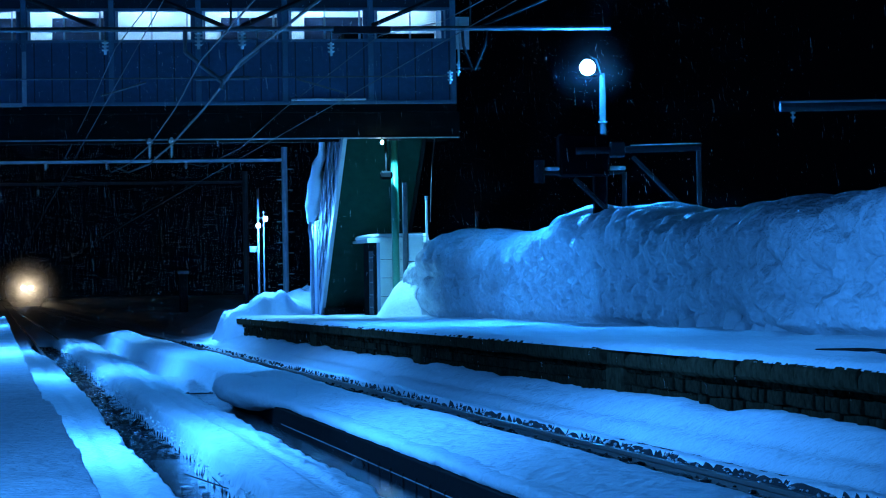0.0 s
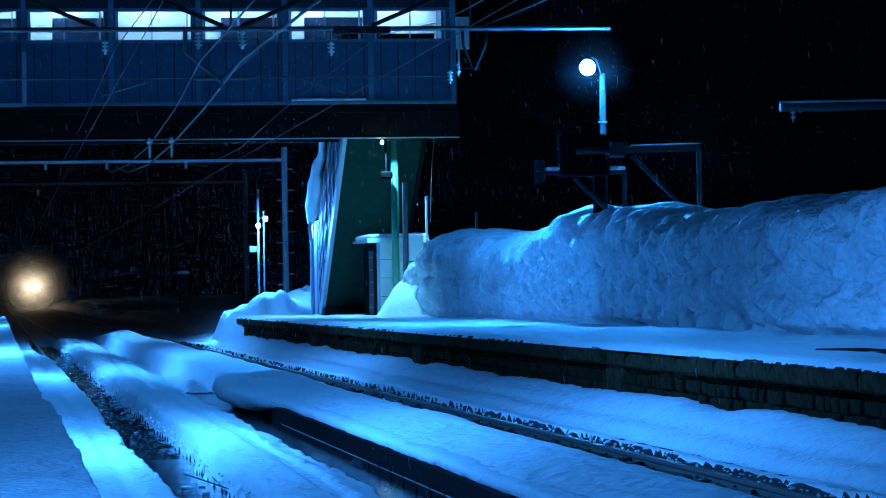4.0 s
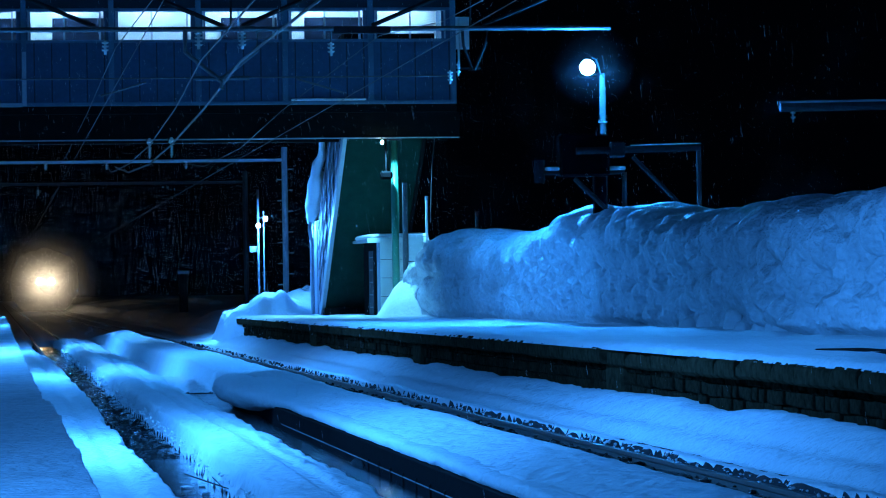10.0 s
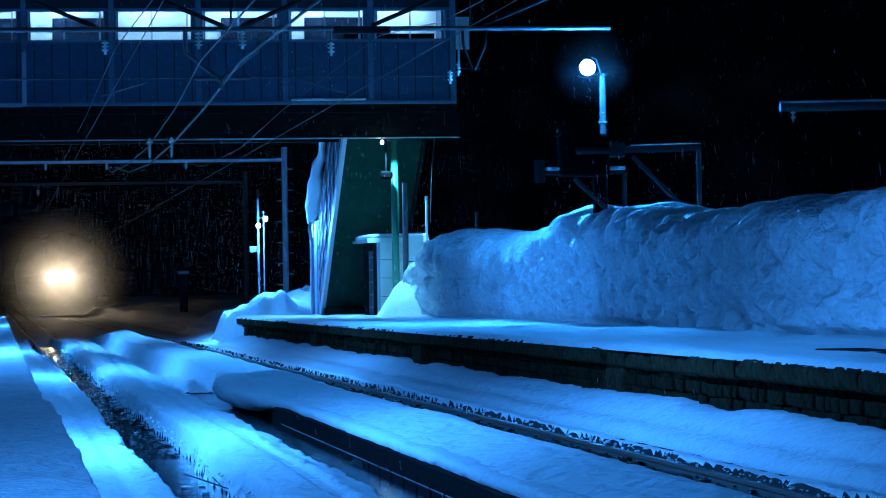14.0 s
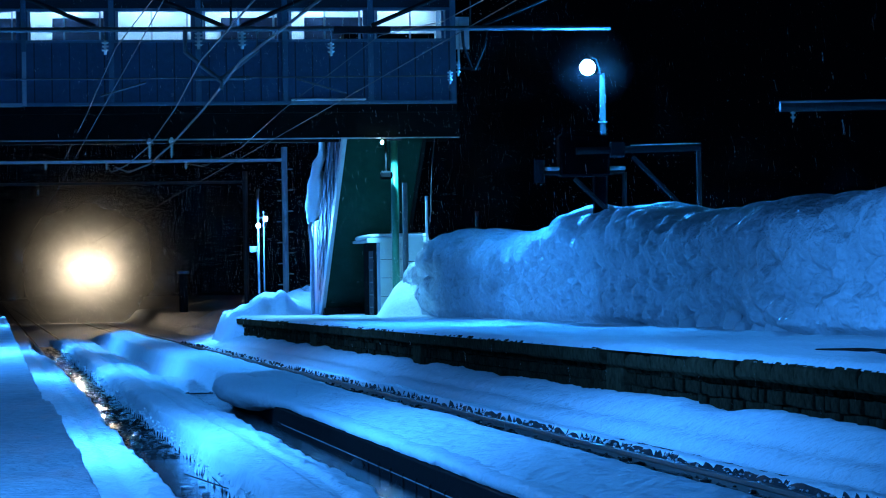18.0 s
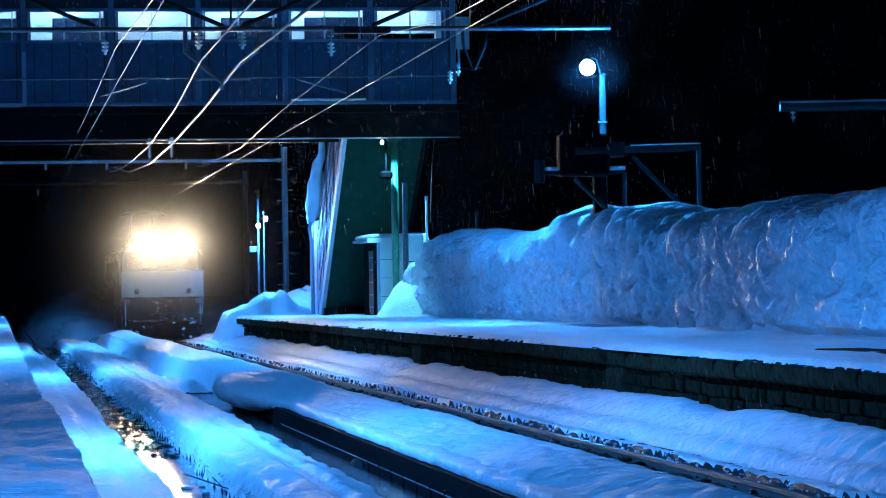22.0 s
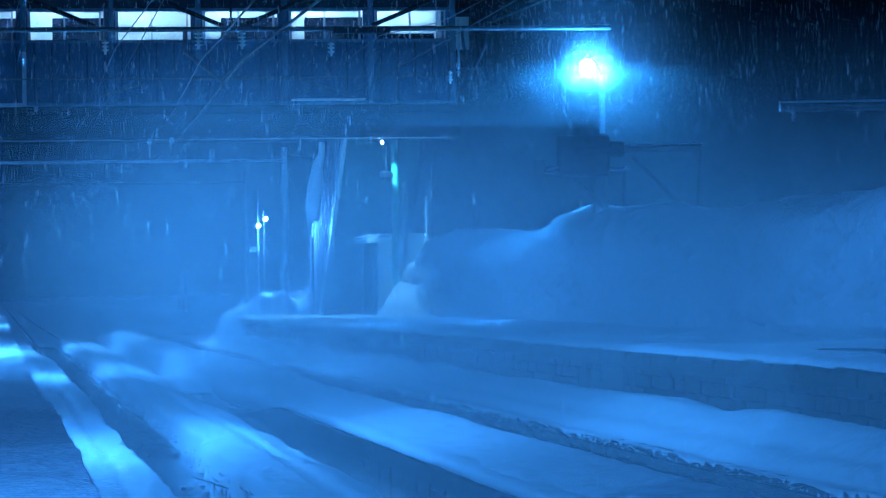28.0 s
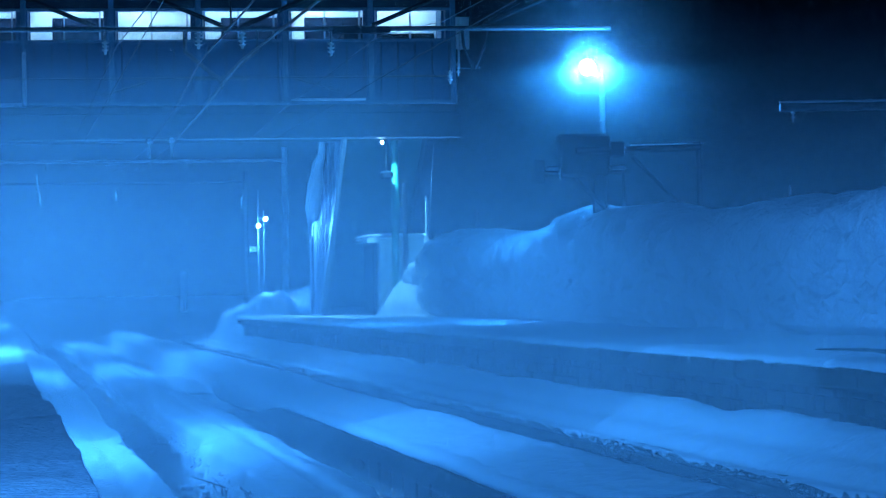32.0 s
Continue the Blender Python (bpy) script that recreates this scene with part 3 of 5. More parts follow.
def stairs():
    st = empty("station_staircase", pose(0, 0, 0), "enclosed platform stairs with pale steel cladding up to the footbridge", "staircase")
    x0, x1, y_lo, y_hi, z_lo, z_hi = 9.90, 12.2, 96.6, 88.9, 0.98, 6.7
    def zs(y):
        return z_lo + (z_hi - z_lo) * (y_lo - y) / (y_lo - y_hi)
    for i in range(14):
        a, b = y_lo - i * 0.55, y_lo - (i + 1) * 0.55
        a2, b2 = a + 2.6, b + 2.6
        top = 8.6
        part("cladding_sheet", prism([(a - 0.02, zs(a) + 0.35), (b + 0.02, zs(b) + 0.35), (b + 0.02, min(top, zs(b) + 2.9)), (a - 0.02, min(top, zs(a) + 2.9))], x0 - 0.02 - 0.03 * (i % 2), x0 + 0.03), (PANEL, STAIR_WALL, PANEL, RIB)[i % 4], st)
    for i in range(5):
        y = 97.0 + i * 0.55
        part("cladding_sheet", box(x0 - 0.02 * (i % 2), y + 0.02, 1.0, x0 + 0.04, y + 0.53, 3.9), STAIR_WALL, st)
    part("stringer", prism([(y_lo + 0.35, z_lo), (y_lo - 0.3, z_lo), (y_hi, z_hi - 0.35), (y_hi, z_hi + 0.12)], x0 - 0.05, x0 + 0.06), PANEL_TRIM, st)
    # far stringer and far wall take near-black to paint their unlit side
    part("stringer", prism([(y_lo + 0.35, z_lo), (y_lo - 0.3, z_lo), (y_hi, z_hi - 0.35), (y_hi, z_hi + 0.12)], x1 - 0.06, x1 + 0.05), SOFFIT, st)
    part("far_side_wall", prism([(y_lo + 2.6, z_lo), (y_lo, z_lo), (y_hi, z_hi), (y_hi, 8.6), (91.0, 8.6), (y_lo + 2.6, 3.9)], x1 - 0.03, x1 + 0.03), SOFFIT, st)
    part("underside", prism([(y_lo - 0.25, z_lo + 0.02), (y_lo - 0.2, z_lo + 0.12), (y_hi, z_hi - 0.2), (y_hi, z_hi - 0.3)], x0 + 0.07, x1 - 0.07), SHADED_GREEN, st, "green underside darkened for its shade")
    n = 30
    tread = mesh_of(box(x0 + 0.08, -0.15, -0.03, x1 - 0.08, 0.15, 0.0), "step", CONCRETE)
    for i in range(n):
        t = (i + 0.8) / n
        shared("step", tread, st, pose(0, y_lo + (y_hi - y_lo) * t, z_lo + 0.05 + (z_hi - z_lo) * t))
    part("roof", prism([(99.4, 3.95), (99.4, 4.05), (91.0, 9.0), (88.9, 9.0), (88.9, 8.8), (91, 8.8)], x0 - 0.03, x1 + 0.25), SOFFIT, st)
    for k in range(4):
        dz = 0.75 + 0.62 * k
        part("cladding_rail", prism([(y_lo, zs(y_lo) + dz), (y_hi, zs(y_hi) + dz), (y_hi, zs(y_hi) + dz + 0.07), (y_lo, zs(y_lo) + dz + 0.07)], x0 - 0.075, x0 - 0.055), RIB, st)
    part("corner_post", box(x0 - 0.06, 99.2, 0.98, x0 + 0.06, 99.4, 3.95, 0.01), PANEL_TRIM, st)
    part("drain_pipe", tube([(9.72, 97.6, 1.0), (9.72, 97.6, 3.3), (9.66, 97.7, 3.6), (9.72, 97.8, 3.85)], 0.05), PANEL_TRIM, st, "pale drain pipe")
    part("kerb", box(x0, 95.6, 0.95, x1, 96.3, 1.2, 0.02), CONCRETE, st)
    return st


stairs()


def hanging_snow():
    n, m, verts = 40, 14, []
    for j in range(n + 1):
        t = j / n
        y = 98.9 - 6.9 * t
        zc = 3.95 + 3.9 * t
        for i in range(m):
            a = 2 * math.pi * i / m
            r = (0.17 + 0.09 * math.sin(2.6 * t * 3.1) + 0.10 * nz(t * 9, math.cos(a), 2) + 0.05 * nz(t * 24, math.sin(a), 7)) * (0.2 if j in (0, n) else 1)
            verts.append((9.82 + r * 0.95 * math.cos(a), y + 0.1 * nz(t * 7, a, 9), zc + r * 1.5 * math.sin(a)))
    me = bpy.data.meshes.new("roof_snow")
    me.from_pydata(verts, [], [(j * m + i, j * m + (i + 1) % m, (j + 1) * m + (i + 1) % m, (j + 1) * m + i) for j in range(n) for i in range(m)])
    me.materials.append(SNOW)
    for p in me.polygons:
        p.use_smooth = True
    return tagged(new("roof_snow", me), "thick roll of snow hanging over the stair roof edge", "snow", kind="stuff")


hanging_snow()

col = empty("bridge_column", pose(11.25, 88.9, 0), "green painted round steel bridge column", "column")
part("shaft", tube([(0, 0, 0.9), (0, 0, 6.05)], 0.105, 16), GREEN, col, smooth=True)
part("cap_plate", box(-0.2, -0.2, 5.95, 0.2, 0.2, 6.02, 0.005), DARK_STEEL, col)
col2 = empty("bridge_column", pose(11.55, 90.9, 0), "dark painted steel bridge column in shade", "column")
part("shaft", tube([(0, 0, 0.9), (0, 0, 6.05)], 0.09, 12), DARK_STEEL, col2, smooth=True)

shed = empty("platform_shed", pose(0.28, 0, 0), "cream panelled store shed with a snowy flat roof", "shed")
for a, b in ((1.0, 1.52), (1.53, 2.05), (2.06, 2.58), (2.59, 3.08)):
    part("wall_panel", box(10.62, 89.75, a, 11.22, 89.83, b, 0.006), SHED_WALL, shed)
    part("wall_panel", box(11.23, 89.75, a, 11.9, 89.83, b, 0.006), SHED_WALL, shed)
part("corner_post", box(10.54, 89.72, 0.98, 10.62, 89.86, 3.1, 0.006), STAIR_WALL, shed)
# shade is put into the colour here: near-black instead of the cream panels
part("side_wall", box(10.55, 89.86, 0.98, 10.61, 93.2, 3.1), CONCRETE, shed, "side wall coloured near-black for its shade")
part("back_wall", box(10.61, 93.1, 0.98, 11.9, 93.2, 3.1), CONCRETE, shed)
_d = part("door", box(10.51, 90.5, 1.0, 10.55, 91.6, 2.85, 0.01), DARK_STEEL, shed)
for _i in range(5):
    part("hinge", box(10.495, 90.52, 1.2 + 0.36 * _i, 10.51, 91.3, 1.23 + 0.36 * _i), GALV, _d)
part("roof", box(10.25, 89.4, 3.1, 12.0, 93.4, 3.18, 0.01), PANEL_TRIM, shed)
part("roof_edge", box(10.22, 89.37, 3.06, 12.0, 89.40, 3.2, 0.004), SHED_WALL, shed)
part("roof_snow", box(10.3, 89.45, 3.184, 12.0, 93.4, 3.32, 0.06), SNOW, shed, "layer of snow")


# ---- masts, lamps, portals ----


def insulator(name_parent, at, n=4, r=0.07, along=(0, 0, -1)):
    d = Vector(along)
    b = bmesh.new()
    for i in range(n):
        p = Vector(at) + d * (i * 0.075)
        tube([p, p + d * 0.03], r, 10, b, r * 0.7)
    tube([Vector(at) - d * 0.03, Vector(at) + d * (n * 0.075 + 0.02)], r * 0.35, 8, b)
    return part("insulator", b, PORCELAIN, name_parent, "brown-white ribbed insulator", True)


def lamp_mast():
    m = empty("lamp_mast", pose(12.36, 63.5, 0), "tall grey mast carrying a bright blue-white platform lamp", "lamp post")
    part("pole", tube([(0, 0, 0.9), (0, 0, 6.07)], 0.085, 14, r1=0.06), MAST_GREY, m, smooth=True)
    part("lamp_arm", tube([(0, 0, 5.98), (-0.18, -0.3, 6.33), (-0.46, -0.82, 6.37)], 0.02), MAST_GREY, m)
    part("lamp_head", tube([(-0.46, -0.82, 6.41), (-0.46, -0.82, 6.29)], 0.03, 14, r1=0.09), MAST_GREY, m)
    b = bmesh.new()
    bmesh.ops.create_uvsphere(b, u_segments=16, v_segments=10, radius=0.16)
    glow = part("lamp_globe", b, LAMP_GLOW, m, "glowing lamp globe", True)
    glow.location = (-0.46, -0.82, 6.13)
    # added disc that holds the lamp's light off the bank below
    part("added_light_stop", tube([(-0.46, -0.82, 5.955), (-0.46, -0.82, 5.92)], 0.215, 16, r1=0.14), MAST_GREY, m)
    part("band", tube([(0, 0, 5.05), (0, 0, 5.08)], 0.095, 14), STEEL, m)
    return m


lamp_mast()


def indicator():
    s = empty("indicator_box", pose(0, 60.4, 0.056), "black equipment box on a dark frame above the snow bank", "equipment box")
    part("case", box(11.28, 0, 3.92, 12.31, 0.45, 4.78, 0.05), SIGN_BLACK, s)
    part("post", box(12.01, 0.2, 2.2, 12.26, 0.4, 3.92, 0.01), SIGN_BLACK, s)
    part("arm", tube([(11.60, -0.06, 4.43), (14.16, -0.06, 4.48)], 0.075, 10), BOX_STEEL, s)
    part("arm_snow", tube([(12.72, -0.06, 4.53), (14.16, -0.06, 4.56)], 0.016, 8), SNOW, s, "strip of snow")
    part("clamp_box", box(12.29, -0.15, 4.30, 12.59, 0.12, 4.61, 0.03), BOX_STEEL, s)
    part("drop_post", tube([(14.12, -0.06, 4.50), (14.12, -0.06, 2.2)], 0.05), DARK_STEEL, s)
    part("brace", tube([(12.76, -0.06, 4.30), (13.83, -0.06, 3.22)], 0.045), BOX_STEEL, s)
    part("low_arm", tube([(10.77, 0.10, 4.00), (12.61, 0.10, 4.00)], 0.045), BOX_STEEL, s)
    part("arm_end", tube([(10.87, 0.10, 3.80), (10.87, 0.10, 4.26)], 0.105, 12), BOX_STEEL, s)
    part("arm_snow", box(10.99, 0.03, 4.04, 11.28, 0.17, 4.12, 0.03), SNOW, s)
    part("arm_snow", box(12.31, 0.03, 4.04, 12.64, 0.17, 4.12, 0.03), SNOW, s)
    part("low_post", tube([(12.61, 0.10, 4.00), (12.61, 0.10, 2.30)], 0.05), DARK_STEEL, s)
    s.scale = (0.966, 0.966, 0.966)
    part("low_brace", tube([(11.59, 0.10, 3.88), (12.25, 0.10, 3.24)], 0.05), BOX_STEEL, s)
    return s


indicator()


def cantilever():
    c = empty("catenary_bracket", pose(13.6, 51.5, -0.28), "steel pipe bracket with an insulator on a mast", "catenary bracket")
    part("mast", tube([(2.3, 0, 0.9), (2.3, 0, 7.5)], 0.16, 12), STEEL, c)
    part("pipe", tube([(-0.55, 0, 4.92), (2.3, 0, 4.95)], 0.075, 10), STEEL, c)
    part("pipe_snow", tube([(-0.55, 0, 5.0), (2.2, 0, 5.03)], 0.03, 8), SNOW, c)
    insulator(c, (-0.33, 0, 4.84), 2, 0.05)
    return c


cantilever()


def portal(y, z, x0, x1, r, masts, label, hangers=(), steel=None):
    steel = steel or STEEL
    p = empty("catenary_portal", pose(0, y, 0), label, "catenary portal", "catenary portals")
    part("beam", tube([(x0, 0, z), (x1, 0, z)], r, 10), steel, p)
    for m in masts:
        part("mast", tube([(m, 0, -0.2), (m, 0, z + 0.5)], 0.11, 12), steel, p)
        for i in range(14):
            part("step_bolt", tube([(m - 0.3 * (i % 2), 0, 1.6 + 0.4 * i), (m + 0.3 * (1 - i % 2), 0, 1.6 + 0.4 * i)], 0.02, 5), steel, p)
    for h in hangers:
        h(p, z)
    return p


def hang_v(x):
    def build(p, z):
        part("hanger", tube([(x - 0.72, 0, z + 0.05), (x - 0.72, 0, z - 0.45), (x, 0, z - 1.05), (x, 0, z - 1.2)], 0.045), STEEL, p)
        part("hanger", tube([(x + 0.72, 0, z + 0.05), (x + 0.72, 0, z - 0.42), (x, 0, z - 1.0)], 0.045), STEEL, p)
        part("stay_rod", tube([(x - 4.6, 0, z - 0.98), (x + 4.6, 0, z - 0.96)], 0.018, 6), STEEL, p)
        part("stay_clamp", tube([(x - 0.55, 0, z - 0.98), (x + 0.55, 0, z - 0.98)], 0.04), STEEL, p)
        part("pull_off_arm", tube([(x + 1.5, 0, z - 1.0), (x + 2.5, 0, z - 1.30)], 0.025, 6), STEEL, p)
        part("pull_off_arm", tube([(x - 1.5, 0, z - 1.05), (x - 2.4, 0, z - 1.32)], 0.025, 6), STEEL, p)
        for d in (-4.6, 4.6):
            insulator(p, (x + d, 0, z - 0.88), 3, 0.06)
        for d in (-0.45, 0.42):
            insulator(p, (x + d, 0, z - 0.08), 4, 0.09)
        for a, b in ((0.05, -1.35), (0.42, 1.75), (-2.5, -3.95), (3.03, 4.4)):
            part("diagonal", tube([(x + a, 0, z + 0.06), (x + b, 0, z + 0.06 + 0.42 * abs(b - a))], 0.045), BOX_STEEL, p)
        part("upright", tube([(x + 0.2, 0, z), (x + 0.2, 0, z + 1.2)], 0.025, 6), BOX_STEEL, p)
        part("clamp_plate", box(x + 2.25, -0.07, z - 0.10, x + 3.4, 0.07, z + 0.04, 0.01), BOX_STEEL, p)
    return build


def end_v(x):
    def build(p, z):
        part("hanger", tube([(x - 0.22, 0, z), (x - 0.2, 0, z - 0.35), (x - 0.02, 0, z - 0.85)], 0.03), BOX_STEEL, p)
        part("hanger", tube([(x + 0.30, 0, z), (x + 0.24, 0, z - 0.35), (x + 0.02, 0, z - 0.85)], 0.03), BOX_STEEL, p)
        part("upright", tube([(x - 0.05, 0, z), (x - 0.05, 0, z + 1.2)], 0.02, 6), BOX_STEEL, p)
        part("diagonal", tube([(x + 0.2, 0, z + 0.05), (x + 3.0, 0, z + 1.2)], 0.035), BOX_STEEL, p)
        part("stay_rod", tube([(x - 0.36, 0, z - 0.82), (x + 0.14, 0, z - 0.80)], 0.025, 6), BOX_STEEL, p)
        insulator(p, (x - 0.31, 0, z - 0.72), 3, 0.05)
    return build


def drop(x, down, with_disc=True):
    def build(p, z):
        part("drop_rod", tube([(x, 0, z), (x, 0, z - down)], 0.02, 6), STEEL, p)
        insulator(p, (x, 0, z - down), 3, 0.08)
    return build


portal(62.75, 6.94, -14, 12.40, 0.05, (-2.6,), "long steel pipe portal over both tracks before the footbridge", (hang_v(4.5), drop(2.2, 0.25), drop(6.7, 0.3), end_v(9.58)))
portal(120, 6.75, -8, 11.0, 0.06, (10.95, -2.6), "steel pipe portal behind the footbridge", (drop(1.9, 0.05), drop(4.2, 0.05), drop(7.2, 0.05)), MAST_LAMPLIT)
portal(150, 7.0, -8, 11.9, 0.06, (11.8, -2.6), "distant steel pipe portal", (drop(2.0, 0.3),))


def wire(points, r, label):
    return tagged(part("overhead_wire", tube(points, r, 6), WIRE), label, "overhead wire", "overhead wires")


def span_wire(x, z, r, sag, y0, y1, bays, label):
    pts = []
    for b in range(bays):
        a, c = y0 + (y1 - y0) * b / bays, y0 + (y1 - y0) * (b + 1) / bays
        pts += [(x, a + (c - a) * i / 8, z - sag * 4 * (i / 8) * (1 - i / 8)) for i in range(8)]
    pts.append((x, y1, z))
    return wire(pts, r, label)


span_wire(1.95, 5.05, 0.0065, 0.0, 4, 600, 1, "copper contact wire over the track by the platform")
span_wire(6.08, 5.05, 0.0065, 0.0, 4, 600, 1, "copper contact wire over the far track")
wire([(5.3, 30, 5.95), (4.8, 46.5, 6.0), (4.52, 58, 5.95), (4.75, 72, 5.90), (4.8, 86.4, 5.78), (4.85, 100, 5.82), (4.6, 110, 5.95), (4.5, 119, 6.5)], 0.026, "thick snow-crusted feeder wire between the tracks")
wire([(3.9, 30, 5.95), (3.83, 46.5, 6.0), (3.78, 58, 5.96), (4.1, 72, 5.92), (4.2, 86.4, 5.76), (4.15, 100, 5.80), (4.0, 110, 5.95), (4.2, 119, 6.5)], 0.016, "slack feeder wire running under the footbridge")
wire([(2.1, 20, 5.5), (2.1, 41.8, 5.57), (2.3, 60, 6.36), (2.3, 78.7, 6.22), (2.3, 104.8, 6.24), (2.4, 119.6, 6.7)], 0.008, "thin messenger wire above the contact wire")
wire([(7.1, 30, 5.7), (7.35, 51.4, 6.1), (7.68, 62.75, 6.80), (7.0, 77, 6.15), (7.0, 90.6, 5.85), (7.0, 107, 6.0), (7.0, 119.6, 6.7)], 0.0075, "messenger wire above the far track")
for _x, _z in ((4.8, 5.80), (4.2, 5.78)):
    _s = empty("strain_insulator", pose(_x, 86.4, 0), "snow-capped strain insulator hung below the footbridge girder", "insulator", "strain insulators")
    insulator(_s, (0, 0, _z), 5, 0.055, (0, 0.3, -0.95))
    part("hanger_rod", tube([(0, 0, _z), (0, 0.8, _z + 0.10), (0, 1.85, 6.02)], 0.02, 6), STEEL, _s)
    part("snow_cap", tube([(0, -0.02, _z + 0.05), (0, 0.02, _z + 0.17)], 0.09, 10, r1=0.03), SNOW, _s, "small cap of snow")

soff = empty("soffit_lamp", pose(10.80, 88.0, 5.93), "small lit lamp under the footbridge girder", "lamp")
_b = bmesh.new()
bmesh.ops.create_uvsphere(_b, u_segments=12, v_segments=8, radius=0.05)
_o = part("lamp_globe", _b, SMALL_GLOW, soff, "glowing globe", True)
_o.location.z = -0.07
part("bracket", tube([(0, 0, 0), (0, 0.3, 0.1)], 0.02), STEEL, soff)

spk = empty("hanging_loudspeaker", pose(10.95, 88.4, 0), "dark loudspeaker hung on a drop pipe under the bridge", "loudspeaker")
part("drop_pipe", tube([(0, 0, 6.02), (0, 0, 5.05)], 0.03), SIGN_BLACK, spk)
part("horn", box(-0.17, -0.2, 4.83, 0.17, 0.2, 5.07, 0.06), SIGN_BLACK, spk)


def yard_lamp():
    y = empty("yard_lamp_post", pose(8.51, 103, 0.07), "slim steel post with two bright yard lamps", "lamp post")
    part("pole", tube([(0, 0, 0.8), (0, 0, 5.0)], 0.04, 10), STEEL, y, smooth=True)
    part("pole", tube([(0.18, 0, 0.8), (0.18, 0, 4.3)], 0.025, 8), STEEL, y)
    for x, z in ((-0.06, 3.80), (0.18, 4.02)):
        b = bmesh.new()
        bmesh.ops.create_uvsphere(b, u_segments=12, v_segments=8, radius=0.075)
        o = part("lamp_globe", b, SMALL_GLOW, y, "glowing globe", True)
        o.location = (x, -0.80, z)
        part("arm", tube([(0, 0, z + 0.02), (x, -0.78, z + 0.08)], 0.015), STEEL, y)
    part("meter_box", box(-0.30, -0.12, 2.95, -0.05, 0.1, 3.15, 0.02), STEEL, y)
    return y


yard_lamp()


def near_lamp():
    y = empty("unseen_lamp_post", pose(-1.8, 33.0, -0.4), "unseen platform lamp post with an arm reaching to the edge", "lamp post", "platform lamp posts")
    part("pole", tube([(0, 0, 1.0), (0, 0, 5.5)], 0.08, 10), GALV, y, smooth=True)
    part("arm", tube([(0, 0, 5.4), (0.8, 0, 5.5)], 0.03), GALV, y)
    part("lamp_head", box(0.55, -0.2, 5.42, 1.05, 0.2, 5.55, 0.03), GALV, y)
    part("lamp_glass", box(0.62, -0.14, 5.38, 0.98, 0.14, 5.42), LAMP_GLOW, y)
    return y


_post = near_lamp()
# unseen posts, added to go with the added lamps
for _y in (2.0, 64.0, 95.0):
    copy_thing(_post, pose(-1.8, _y, -0.4))

# ---- locomotive ----


